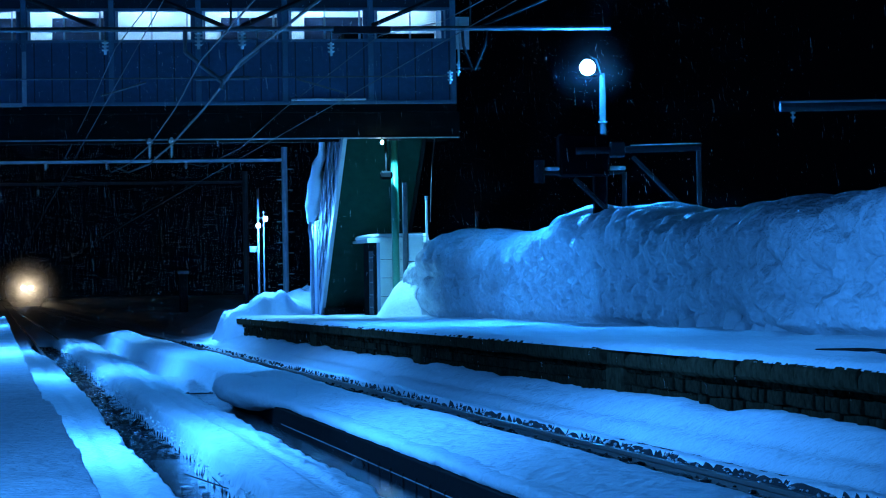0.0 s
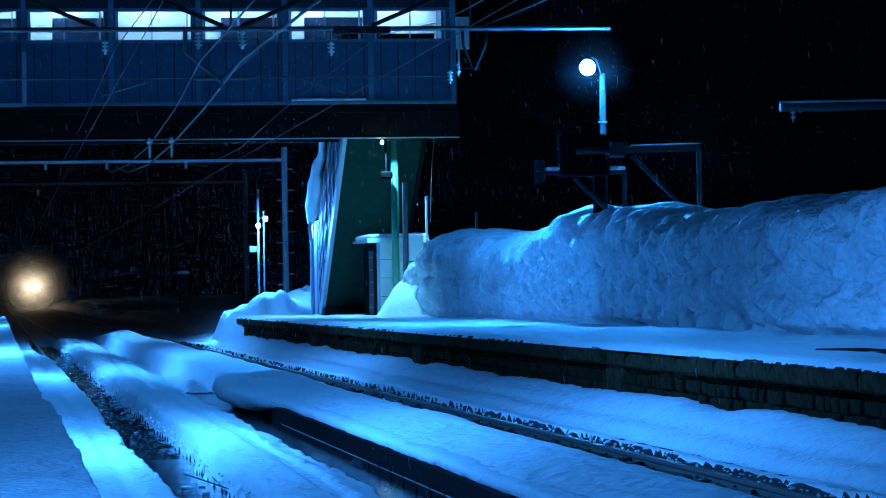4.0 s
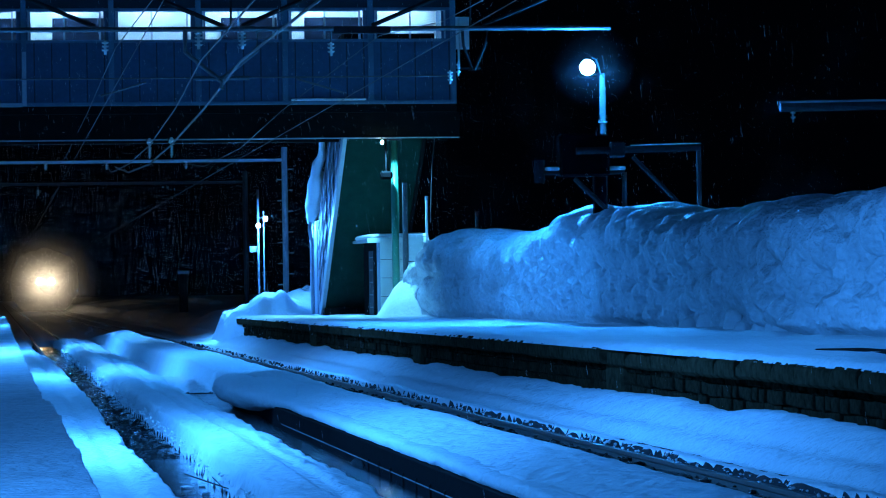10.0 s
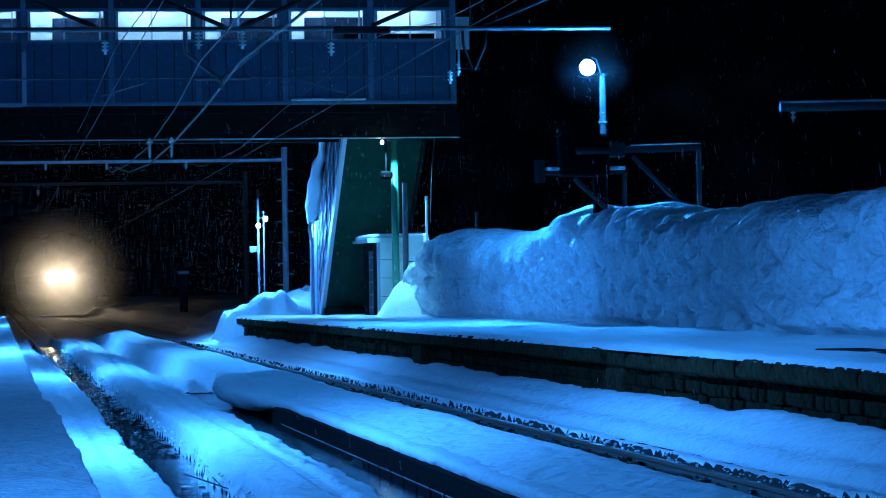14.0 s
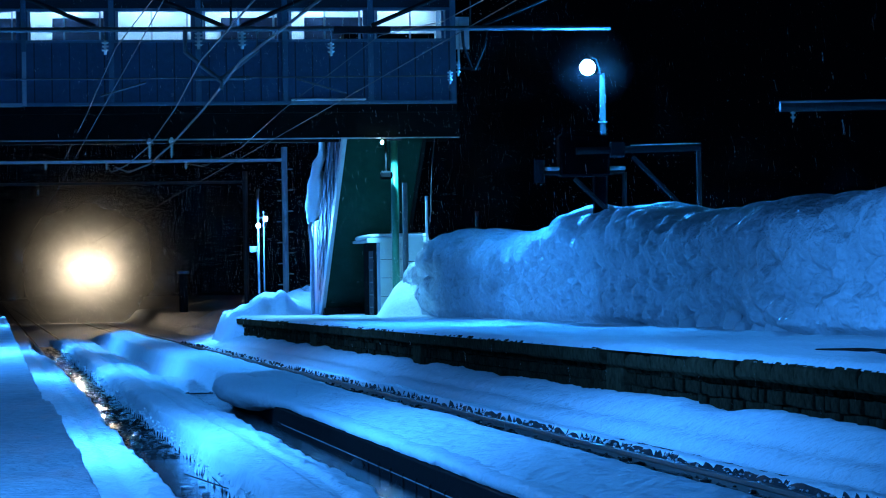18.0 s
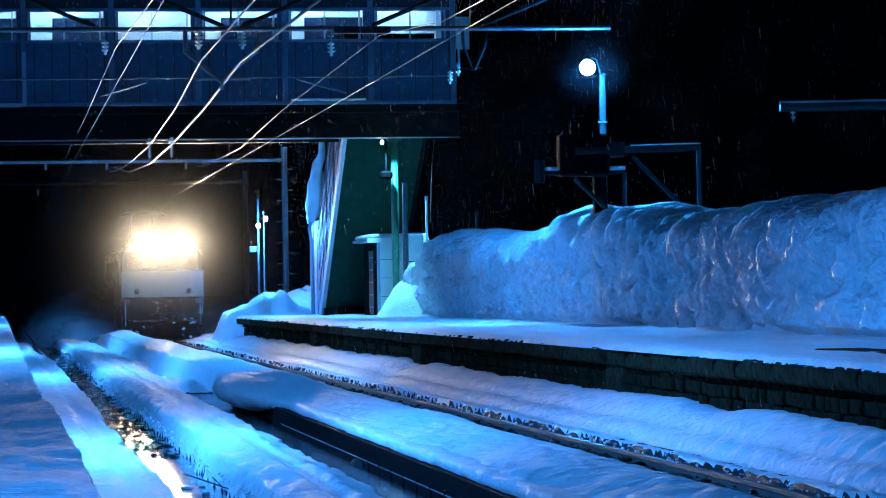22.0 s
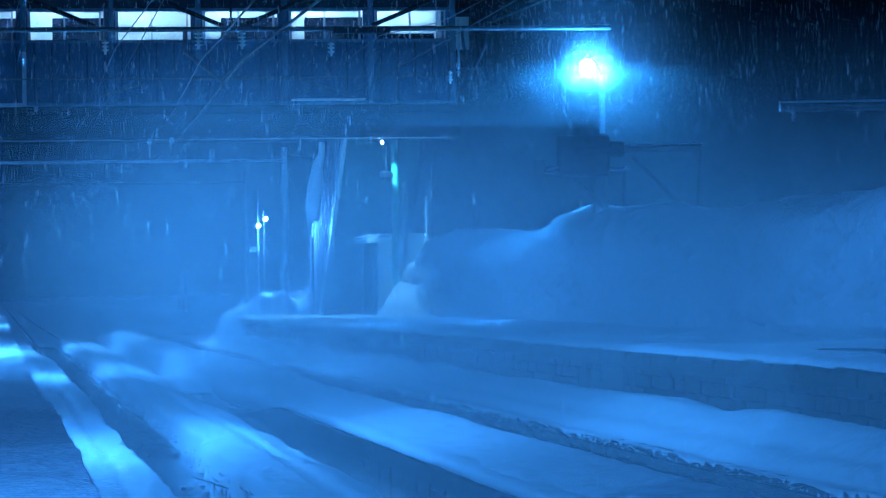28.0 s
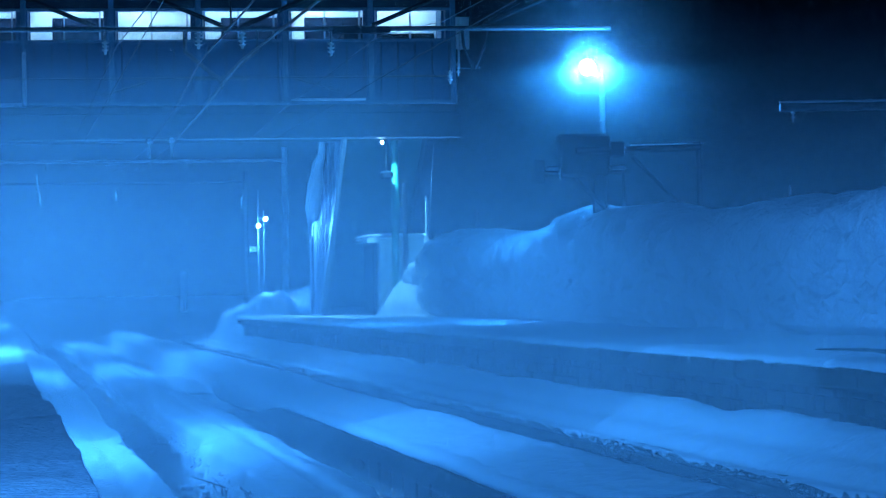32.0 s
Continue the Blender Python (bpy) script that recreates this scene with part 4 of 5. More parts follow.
def locomotive():
    """Nose at y = 0, body towards +y, rail top at z = 0."""
    lo = empty("locomotive", pose(5.83, 610, 0), "dark green electric locomotive with a cream front band and caked snow", "locomotive")
    L = 17.8
    sec = [(-1.45, 1.0), (-1.45, 3.05), (-1.30, 3.35), (-0.85, 3.58), (0, 3.66), (0.85, 3.58), (1.30, 3.35), (1.45, 3.05), (1.45, 1.0)]
    b = bmesh.new()
    rings = []
    for y, shrink, lean in ((0.0, 0.03, 0.0), (0.12, 0.0, 0.0), (L - 0.12, 0.0, 0.0), (L, 0.03, 0.0)):
        ring = []
        for x, z in sec:
            front = 0.30 * step(2.5, 3.6, z)
            yy = y + front if y < 1 else y - front
            ring.append(b.verts.new((x * (1 - shrink), yy, z)))
        rings.append(ring)
    k = len(sec)
    for q, w in zip(rings, rings[1:]):
        for i in range(k):
            b.faces.new((q[i], q[(i + 1) % k], w[(i + 1) % k], w[i]))
    b.faces.new(rings[0])
    b.faces.new(rings[-1])
    bmesh.ops.recalc_face_normals(b, faces=b.faces)
    body = part("body", b, LOCO_GREEN, lo)
    part("front_band", box(-1.455, -0.05, 1.60, 1.455, 0.03, 2.52, 0.015), LOCO_CREAM, lo, "cream painted front band")
    for s in (-1, 1):
        part("side_band", box(s * 1.455 - 0.012, 0.75, 1.32, s * 1.455 + 0.012, L - 0.3, 1.98, 0.004), LOCO_CREAM, lo)
        part("corner_stripe", box(s * 1.45 - 0.014, 0.06, 1.1, s * 1.45 + 0.014, 0.7, 2.5, 0.004), LOCO_RED, lo, "dull red corner panel")
        w = part("windscreen", prism([(-0.02, 2.62), (0.20, 3.22), (0.24, 3.22), (0.03, 2.62)], s * 0.72 - 0.52, s * 0.72 + 0.52), DARK_GLASS, lo, "dark windscreen")
        part("wiper", tube([(s * 0.72, -0.03, 2.66), (s * 0.72 + 0.3, 0.14, 3.1)], 0.012, 6), DARK_STEEL, w)
        part("marker_lamp", tube([(s * 0.92, -0.09, 1.80), (s * 0.92, -0.02, 1.80)], 0.10, 12), UNDER, lo)
        hl = part("headlight_case", tube([(s * 0.73, -0.20, 3.42), (s * 0.73, 0.62, 3.42)], 0.22, 18, cap=False), DARK_STEEL, lo)
        ring = bmesh.new()
        for k in range(24):
            a0, a1 = 2 * math.pi * k / 24, 2 * math.pi * (k + 1) / 24
            q = [(s * 0.73 + r * math.cos(w), -0.19, 3.42 + r * math.sin(w)) for r, w in ((0.031, a0), (0.175, a0), (0.175, a1), (0.031, a1))]
            ring.faces.new([ring.verts.new(p) for p in q])
        part("headlight_lens", ring, HEAD_GLOW, hl, "glowing warm headlight lens")
        part("headlight_hood", tube([(s * 0.73, -0.189, 3.42), (s * 0.73, 0.072, 3.42)], 0.031, 20, cap=False), HEAD_GLOW, hl)
        part("headlight_bulb", tube([(s * 0.73, 0.047, 3.407), (s * 0.73, 0.065, 3.407)], 0.013, 12), BEAM_GLOW, hl, "glaring warm bulb")
        part("sill_end", box(s * 1.28 - 0.13, -0.135, 1.34, s * 1.28 + 0.13, -0.10, 1.54, 0.01), LOCO_RED, lo, "red painted end of the front sill")
        part("step_iron", box(s * 1.2 - 0.2, -0.25, 0.55, s * 1.2 + 0.2, -0.05, 0.60, 0.01), UNDER, lo)
        part("handrail", tube([(s * 1.32, -0.1, 0.6), (s * 1.32, -0.12, 1.5)], 0.018, 6), GALV, lo)
        part("buffer_hose", tube([(s * 0.45, -0.15, 1.05), (s * 0.5, -0.35, 0.7), (s * 0.42, -0.2, 0.45)], 0.03, 6), UNDER, lo)
        part("roof_gutter", box(s * 1.38 - 0.03, 0.6, 3.22, s * 1.38 + 0.03, L - 0.6, 3.27, 0.005), GALV, lo)
    part("front_sill", box(-1.35, -0.12, 1.02, 1.35, 0.1, 1.58, 0.03), UNDER, lo)
    part("coupler", box(-0.18, -0.55, 0.72, 0.18, 0.1, 1.02, 0.04), UNDER, lo)
    plough = bmesh.new()
    vs = [plough.verts.new(p) for p in ((-1.35, 0.35, 0.10), (0, -0.45, 0.10), (1.35, 0.35, 0.10), (1.40, 0.45, 0.72), (0, -0.25, 0.72), (-1.40, 0.45, 0.72))]
    plough.faces.new((vs[0], vs[1], vs[4], vs[5]))
    plough.faces.new((vs[1], vs[2], vs[3], vs[4]))
    bmesh.ops.solidify(plough, geom=plough.faces[:], thickness=0.03)
    part("snow_plough", plough, UNDER, lo, "black v-shaped snow plough")
    part("underframe", box(-1.25, 0.4, 0.78, 1.25, L - 0.4, 1.02), UNDER, lo)
    rnd = random.Random(4)
    for i in range(60):
        x, z, r = rnd.uniform(-1.3, 1.3), 0.12 + 1.4 * rnd.random() ** 1.6, 0.012 + 0.026 * rnd.random() ** 2
        c = bmesh.new()
        bmesh.ops.create_icosphere(c, subdivisions=2, radius=r)
        sx = rnd.uniform(0.7, 2.2)
        for v in c.verts:
            v.co *= 1 + 0.9 * nz(v.co.x * 16 + i, v.co.y * 16, v.co.z * 16)
            v.co.x *= sx
            v.co.y *= 0.4
        o = part("caked_snow", c, SNOW_OLD, lo, "lump of caked snow", True)
        o.location = (x, -0.16 + 0.12 * abs(x), z)
    wheel = mesh_of(tube([(-0.07, 0, 0), (0.07, 0, 0)], 0.50, 22), "wheel", RAIL)
    for y in (2.2, 4.6, 7.7, 10.1, 13.2, 15.6):
        for s in (-1, 1):
            shared("wheel", wheel, lo, pose(s * 0.56, y, 0.50))
    for y in (3.4, 8.9, 14.4):
        for s in (-1, 1):
            part("bogie_frame", box(s * 0.95 - 0.09, y - 2.0, 0.35, s * 0.95 + 0.09, y + 2.0, 0.72, 0.03), UNDER, lo)
    for y in (3.2, 14.6):
        pan = part("pantograph", box(-0.7, y - 0.8, 3.68, 0.7, y + 0.8, 3.76), GALV, lo)
        up = 5.0 if y > 10 else 4.0
        for s in (-1, 1):
            part("pantograph_arm", tube([(s * 0.5, y + 0.7, 3.76), (s * 0.5, y - 0.6, (3.8 + up) / 2), (s * 0.4, y, up)], 0.025, 6), GALV, pan)
        part("pantograph_head", tube([(-0.85, y, up - 0.12), (-0.55, y, up), (0.55, y, up), (0.85, y, up - 0.12)], 0.03, 6), GALV, pan)
    for i in range(4):
        part("roof_equipment", box(-0.6, 5.2 + i * 2.1, 3.60, 0.6, 6.5 + i * 2.1, 3.92, 0.05), UNDER, lo)
    for i in range(7):
        for s in (-1, 1):
            part("louvre_panel", box(s * 1.452 - 0.012, 3.0 + i * 1.75, 2.25, s * 1.452 + 0.012, 4.3 + i * 1.75, 2.95, 0.004), UNDER, lo)
    return lo


loco = locomotive()


# ---- small platform things ----


def post_thing(name, x, y, z0, z1, r, material, label, category, top=None):
    p = empty(name, pose(x, y, 0), label, category)
    part("post", tube([(0, 0, z0), (0, 0, z1)], r, 8), material, p)
    if top:
        part("cap", tube([(0, 0, z1), (0, 0, z1 + 0.12)], r * 1.3, 8), top, p)
    return p


post_thing("marker_post", 11.96, 87.5, 0.95, 4.2, 0.035, PORCELAIN, "thin white marker post rising from the snow", "post", GALV)
post_thing("signal_post", 8.21, 140.0, 0.9, 2.6, 0.19, BOX_STEEL, "square dark trackside cabinet post capped with snow", "post", SNOW)
post_thing("marker_post", 13.0, 85.0, 0.95, 3.7, 0.04, DARK_STEEL, "dark marker post with a red top behind the snow bank", "post", LOCO_RED)
post_thing("cable_post", 11.35, 87.5, 0.95, 4.7, 0.075, STEEL, "grey steel cable post beside the shed", "post")
_p = empty("notice_board", pose(11.64, 87.5, 0.06), "small pale notice board on a post", "notice board")
part("board", box(-0.20, -0.02, 2.45, 0.20, 0.03, 3.2, 0.01), SHED_WALL, _p)
part("board_frame", box(-0.22, 0.032, 2.42, 0.22, 0.06, 3.23, 0.01), STEEL, _p)
part("post", tube([(0, 0.05, 0.95), (0, 0.05, 3.2)], 0.03), STEEL, _p)
_p = empty("hanging_cable", pose(0, 0, 0), "thin dark cable hanging from the footbridge to the platform", "cable")
part("cable", tube([(12.35, 88.4, 6.0), (12.2, 88.0, 5.2), (12.05, 87.4, 3.6)], 0.012, 5), STEEL, _p)


def sprinkler_pipe():
    p = empty("water_pipe", pose(3.74, 0, 0), "thin snow-melting water pipe along the channel wall", "pipe")
    part("pipe", tube([(0, 10, -0.07), (0, 42, -0.09)], 0.006, 6), STEEL, p)
    for i in range(9):
        part("peg", box(-0.010, 24.6 + 0.93 * i, -0.19, 0.010, 24.63 + 0.93 * i, -0.04, 0.004), UNDER, p)
    return p


sprinkler_pipe()


def crust(name, edge, side, y0, y1, count, z, seed, label):
    """Lumps of frozen crust along the lip of a channel."""
    rnd, verts, faces = random.Random(seed), [], []
    base = bmesh.new()
    bmesh.ops.create_icosphere(base, subdivisions=1, radius=1.0)
    bv = [v.co.copy() for v in base.verts]
    bf = [[v.index for v in f.verts] for f in base.faces]
    base.free()
    for i in range(count):
        y = y0 + (y1 - y0) * rnd.random() ** 1.3
        r = rnd.uniform(0.007, 0.022) * (0.6 + y / 70)
        tall = rnd.uniform(0.5, 0.9)
        x = channel_edges(y)[edge] + side * rnd.uniform(0.0, 0.09)
        c = Vector((x, y, z + rnd.uniform(-0.09, 0.02)))
        o = len(verts)
        for q in bv:
            k = r * (1 + 0.8 * nz(q.x * 1.5 + i, q.y * 1.5, q.z * 1.5))
            verts.append((c.x + q.x * k, c.y + q.y * k * 1.6, c.z + q.z * k * tall))
        faces += [[o + k for k in f] for f in bf]
    me = bpy.data.meshes.new(name)
    me.from_pydata(verts, [], faces)
    me.materials.append(SNOW)
    for p in me.polygons:
        p.use_smooth = True
    return tagged(new(name, me), label, "snow crust", kind="stuff")


def snow_overhang():
    """A rolled lip of snow along the channel wall, swelling to an undercut nose at the bend."""
    ring, verts, rows = 20, [], spaced((20, 53.4, 330))
    for y in rows:
        u = step(43.5, 47.6, y) * (1 - step(50.8, 53.4, y))
        end = math.sqrt(max(0.0004, 1 - max(0.0, (y - 50.6) / 2.8) ** 2))
        cx = 4.06 - 0.04 * u + 0.02 * nz(y * 0.8, 2.0)
        rx = (0.145 + 0.46 * u + (0.03 + 0.04 * u) * nz(y * 0.9, 5.0) + 0.02 * nz(y * 2.6, 8.0)) * end
        cz, rz = 0.10 + 0.055 * u, (0.075 + 0.165 * u + 0.012 * nz(y * 1.3, 11.0)) * end
        for k in range(ring):
            a = 2 * math.pi * k / ring
            x, z = [math.copysign(abs(q) ** 0.75, q) for q in (math.cos(a), math.sin(a))]
            lump = 1 + 0.10 * nz(y * 1.6, x * 1.4, z * 1.4)
            sag = 0.35 * max(0.0, -x) * max(0.0, -z + 0.3) * max(0.0, nz(y * 2.1, 21.0))
            verts.append((cx + rx * x * lump, y, cz + rz * (z * lump - sag)))
    faces = [(j * ring + k, j * ring + (k + 1) % ring, (j + 1) * ring + (k + 1) % ring, (j + 1) * ring + k) for j in range(len(rows) - 1) for k in range(ring)]
    me = bpy.data.meshes.new("snow_overhang")
    me.from_pydata(verts, [], faces)
    me.materials.append(SNOW)
    for p in me.polygons:
        p.use_smooth = True
    return tagged(new("snow_overhang", me), "rounded lip of snow overhanging the meltwater channel", "snow overhang", kind="stuff")


snow_overhang()

crust("snow_crust", 1, 1, 18, 100, 650, 0.0, 1, "lumpy frozen crust along the meltwater channel")
crust("snow_crust", 0, -1, 18, 100, 350, 0.02, 2, "lumpy frozen crust at the strip by the platform")
crust("snow_crust", 5, 1, 22, 100, 900, 0.0, 3, "lumpy frozen crust along the far rail")
crust("snow_crust", 4, -1, 22, 70, 350, -0.02, 4, "loose crumbs of snow beside the far rail")
crust("snow_crust", 3, 1, 22, 52, 60, 0.07, 5, "ragged snow lip over the channel wall")
crust("snow_crust", 4, 3, 22, 45, 120, -0.06, 6, "scattered snow clods on the wet ballast")


def channel_stones(name, count, y0, y1, lo, hi, z, size, seed, material, label, category):
    rnd, verts, faces = random.Random(seed), [], []
    base = bmesh.new()
    bmesh.ops.create_icosphere(base, subdivisions=1, radius=1.0)
    bv = [v.co.copy() for v in base.verts]
    bf = [[v.index for v in f.verts] for f in base.faces]
    base.free()
    for i in range(count):
        y = y0 + (y1 - y0) * rnd.random() ** 1.2
        e = channel_edges(y)
        x = e[lo] + 0.06 + (e[hi] - e[lo] - 0.08) * rnd.random()
        r = size * rnd.uniform(0.5, 1.4)
        o, turn = len(verts), rnd.uniform(0, 3.14)
        for q in bv:
            k = r * (1 + 0.5 * nz(q.x * 1.7 + i, q.y * 1.7, q.z * 1.7))
            px, py = q.x * math.cos(turn) - 1.7 * q.y * math.sin(turn), q.x * math.sin(turn) + 1.7 * q.y * math.cos(turn)
            verts.append((x + px * k, y + py * k, z + 0.6 * q.z * k))
        faces += [[o + k for k in f] for f in bf]
    me = bpy.data.meshes.new(name)
    me.from_pydata(verts, [], faces)
    me.materials.append(material)
    return tagged(new(name, me), label, category, kind="stuff")


channel_stones("channel_gravel", 1100, 35.0, 110, 0, 1, WATER_Z - 0.005, 0.035, 31, BALLAST, "wet black gravel lying in the shallow meltwater", "gravel")
channel_stones("channel_gravel", 900, 20, 100, 4, 5, -0.09, 0.035, 33, BALLAST, "wet black stones beside the half-buried rail", "gravel")
channel_stones("ice_chunk", 8, 26.0, 31, 0, 1, WATER_Z + 0.01, 0.035, 35, SNOW_OLD, "pieces of ice and snow in the meltwater", "ice")
_w = empty("fallen_twig", pose(1.98, 28.6, -0.12, 0, 0, 14), "thin bare twig frozen into the channel's edge", "twig")
part("stem", tube([(0, -0.9, -0.02), (0.02, 0, 0.03), (-0.03, 1.0, 0.10)], 0.008, 5), FOREST, _w)
part("branch", tube([(0.02, 0, 0.03), (0.09, 0.5, 0.09)], 0.005, 5), FOREST, _w)
_c = mound("debris_clump", 3.72, 32.8, 0.08, 0.30, -0.18, 0.09, 3.0, "black clump of frozen debris caught on the water pipe", UNDER)
tagged(_c, category="debris")

# ---- masonry face of the far platform ----


def coping_mesh(w):
    """A worn kerb block, chipped along its front edge."""
    b = bmesh.new()
    n = int(w / 0.10)
    rings = []
    for i in range(n + 1):
        y = 0.008 + (w - 0.016) * i / n
        chip = max(0.0, nz(y * 5.0, w * 9.0) - 0.15) * 0.10
        rings.append([b.verts.new((x + 0.012 * nz(y * 7, z * 9, w * 31), y, z + 0.010 * nz(y * 6, x * 9, w * 17))) for x, z in
                      ((0.4, 0.0), (-0.12, -0.01), (-0.155, 0.02), (-0.16, 0.10), (-0.16 + 0.4 * chip, 0.165 - chip), (-0.13 + chip, 0.19 - 0.5 * chip), (0.4, 0.19))])
    for q, r in zip(rings, rings[1:]):
        for k in range(7):
            b.faces.new((q[k], q[(k + 1) % 7], r[(k + 1) % 7], r[k]))
    b.faces.new(rings[0])
    b.faces.new(rings[-1])
    bmesh.ops.recalc_face_normals(b, faces=b.faces)
    return mesh_of(b, "coping_stone", COPING)


def masonry():
    rnd = random.Random(7)
    shapes = []
    for w in (0.22, 0.28, 0.34, 0.40, 0.48):
        s = box(-0.05, 0.008, 0.0, 0.05, w - 0.008, 0.138, 0.010)
        for v in s.verts:
            v.co.x += 0.012 * nz(v.co.y * 9, v.co.z * 9, w * 50)
        shapes.append((w, mesh_of(s, "stone", STONE)))
    far = bmesh.new()
    for row in range(5):
        y, z = 24.0 + 0.17 * (row % 2), 0.05 + row * 0.146
        while y < 98:
            w, me = rnd.choice(shapes)
            if y < 43 and row > 0:
                shared("stone", me, far_platform, pose(7.60 + rnd.uniform(-0.03, 0.03), y, z + rnd.uniform(-0.006, 0.006), rnd.uniform(-2.0, 2.0), rnd.uniform(-3, 3), rnd.uniform(-3.5, 3.5)))
            else:
                o = rnd.uniform(-0.025, 0.025)
                box(7.55 + o, y + 0.01, z, 7.65 + o, y + w - 0.01, z + rnd.uniform(0.12, 0.138), 0, far)
            y += w
    part("stone_courses", far, STONE, far_platform)["kind"] = "stuff"
    y = 22.0
    cop = [(w, coping_mesh(w)) for w in (0.9, 1.1, 1.3, 1.5, 1.8)]
    while y < 97.5:
        w, me = rnd.choice(cop)
        shift, down = (0.0, 0.02) if y > 37.4 else (0.07, 0.06) if y > 33.0 else (-0.03, 0.035)
        shared("coping_stone", me, far_platform, pose(7.52 + shift + rnd.uniform(-0.012, 0.012), y, PZ - 0.20 + rnd.uniform(-0.010, 0.010) - down))
        y += w
    for y in (37.6, 56.0, 75.0):
        part("pier", box(7.50, y, -0.3, 7.7, y + 1.0, PZ - 0.22, 0.02), COPING, far_platform, "pale concrete pier")


masonry()
tagged(part("bare_patch", box(8.25, 26.0, PZ + 0.02, 8.75, 31.3, PZ + 0.045, 0.01), CONCRETE), "wet bare asphalt patch where snow has melted", "bare patch", kind="structure")

# ---- powder thrown up by the locomotive, falling snow ----


def scatter_mesh(name, centres, size, rng, material):
    """Single snow grains, three-cornered, scattered at the centres."""
    count = len(centres)
    u = rng.normal(size=(count, 3))
    u /= np.linalg.norm(u, axis=1)[:, None]
    v = np.cross(u, rng.normal(size=(count, 3)))
    v /= np.linalg.norm(v, axis=1)[:, None]
    s = size * rng.uniform(0.6, 1.4, size=(count, 1))
    p = np.stack([centres + s * 0.58 * u, centres + s * (-0.29 * u + 0.5 * v), centres + s * (-0.29 * u - 0.5 * v)], 1).reshape(-1, 3)
    me = bpy.data.meshes.new(name)
    me.from_pydata(p.tolist(), [], np.arange(count * 3).reshape(-1, 3).tolist())
    me.materials.append(material)
    return me


def puff_mesh(name, count, rx, ry, rz, size, seed):
    rng = np.random.RandomState(seed)
    knots = rng.normal(size=(9, 3)) * (rx * 0.4, ry * 0.4, rz * 0.4)
    c = knots[rng.randint(0, 9, count)] + rng.normal(size=(count, 3)) * (rx * 0.3, ry * 0.35, rz * 0.3)
    return scatter_mesh(name, c, size, rng, POWDER)


PUFFS = {"middle": [puff_mesh("snow_cloud", 170000, 1.9, 3.6, 1.5, 0.0062, 20 + i) for i in range(3)],
         "far": [puff_mesh("snow_cloud", 170000, 1.9, 3.6, 1.5, 0.007, 30 + i) for i in range(3)]}
SPEED = 22.6


def nose(t):
    """Where the locomotive's nose is along the track."""
    return 33.0 + SPEED * (25.5 - t)


def flake_mesh(name, count, x0, x1, y0, y1, z0, z1, size, seed):
    rng = np.random.RandomState(seed)
    c = np.stack([rng.uniform(x0, x1, count), rng.uniform(y0, y1, count), rng.uniform(z0, z1, count)], 1)
    return scatter_mesh(name, c, size, rng, FLAKE)


FALL = 2.2
SNOWFALL = []
for _i, (_x0, _x1, _y0, _y1, _n) in enumerate(((-3, 9, 14, 40, 22000), (-3, 15, 40, 70, 30000), (-4, 9, 70, 130, 80000), (-16, 40, 130, 420, 150000), (3, 16, 60.5, 66.5, 9000))):
    _o = new("falling_snow", flake_mesh("falling_snow", _n, _x0, _x1, _y0, _y1, 0, 84, (0.011, 0.0125, 0.018, 0.036, 0.014)[_i], 90 + _i))
    SNOWFALL.append(tagged(_o, "loose white snowflakes drifting down through the night", "falling snow", "falling snow", "stuff"))

# a heavier flurry that comes down as the train runs in
_o = new("falling_snow", flake_mesh("falling_snow", 75000, -3, 15, 18, 78, 0, 17, 0.019, 99))
FLURRY = tagged(_o, "thick flurry of snowflakes coming down over the tracks", "falling snow", "falling snow", "stuff")

CLOUDS = []
_r = random.Random(12)


def add_cloud(y, side, reach, up, late):
    kind = "middle" if y < 60 else "far"
    o = new("snow_cloud", PUFFS[kind][len(CLOUDS) % len(PUFFS[kind])])
    tagged(o, "drifting cloud of fine powder snow blown up by the locomotive", "snow cloud", "powder snow clouds", "stuff")
    CLOUDS.append((o, y, side, reach, up, _r.uniform(0, 360), late))


for _i in range(12):
    _up = _r.uniform(0.2, 2.2)
    add_cloud(36 + 3.6 * _i, -1, _r.uniform(0.4, 2.4 - 0.6 * _up), _up, _r.uniform(0.1, 0.45))


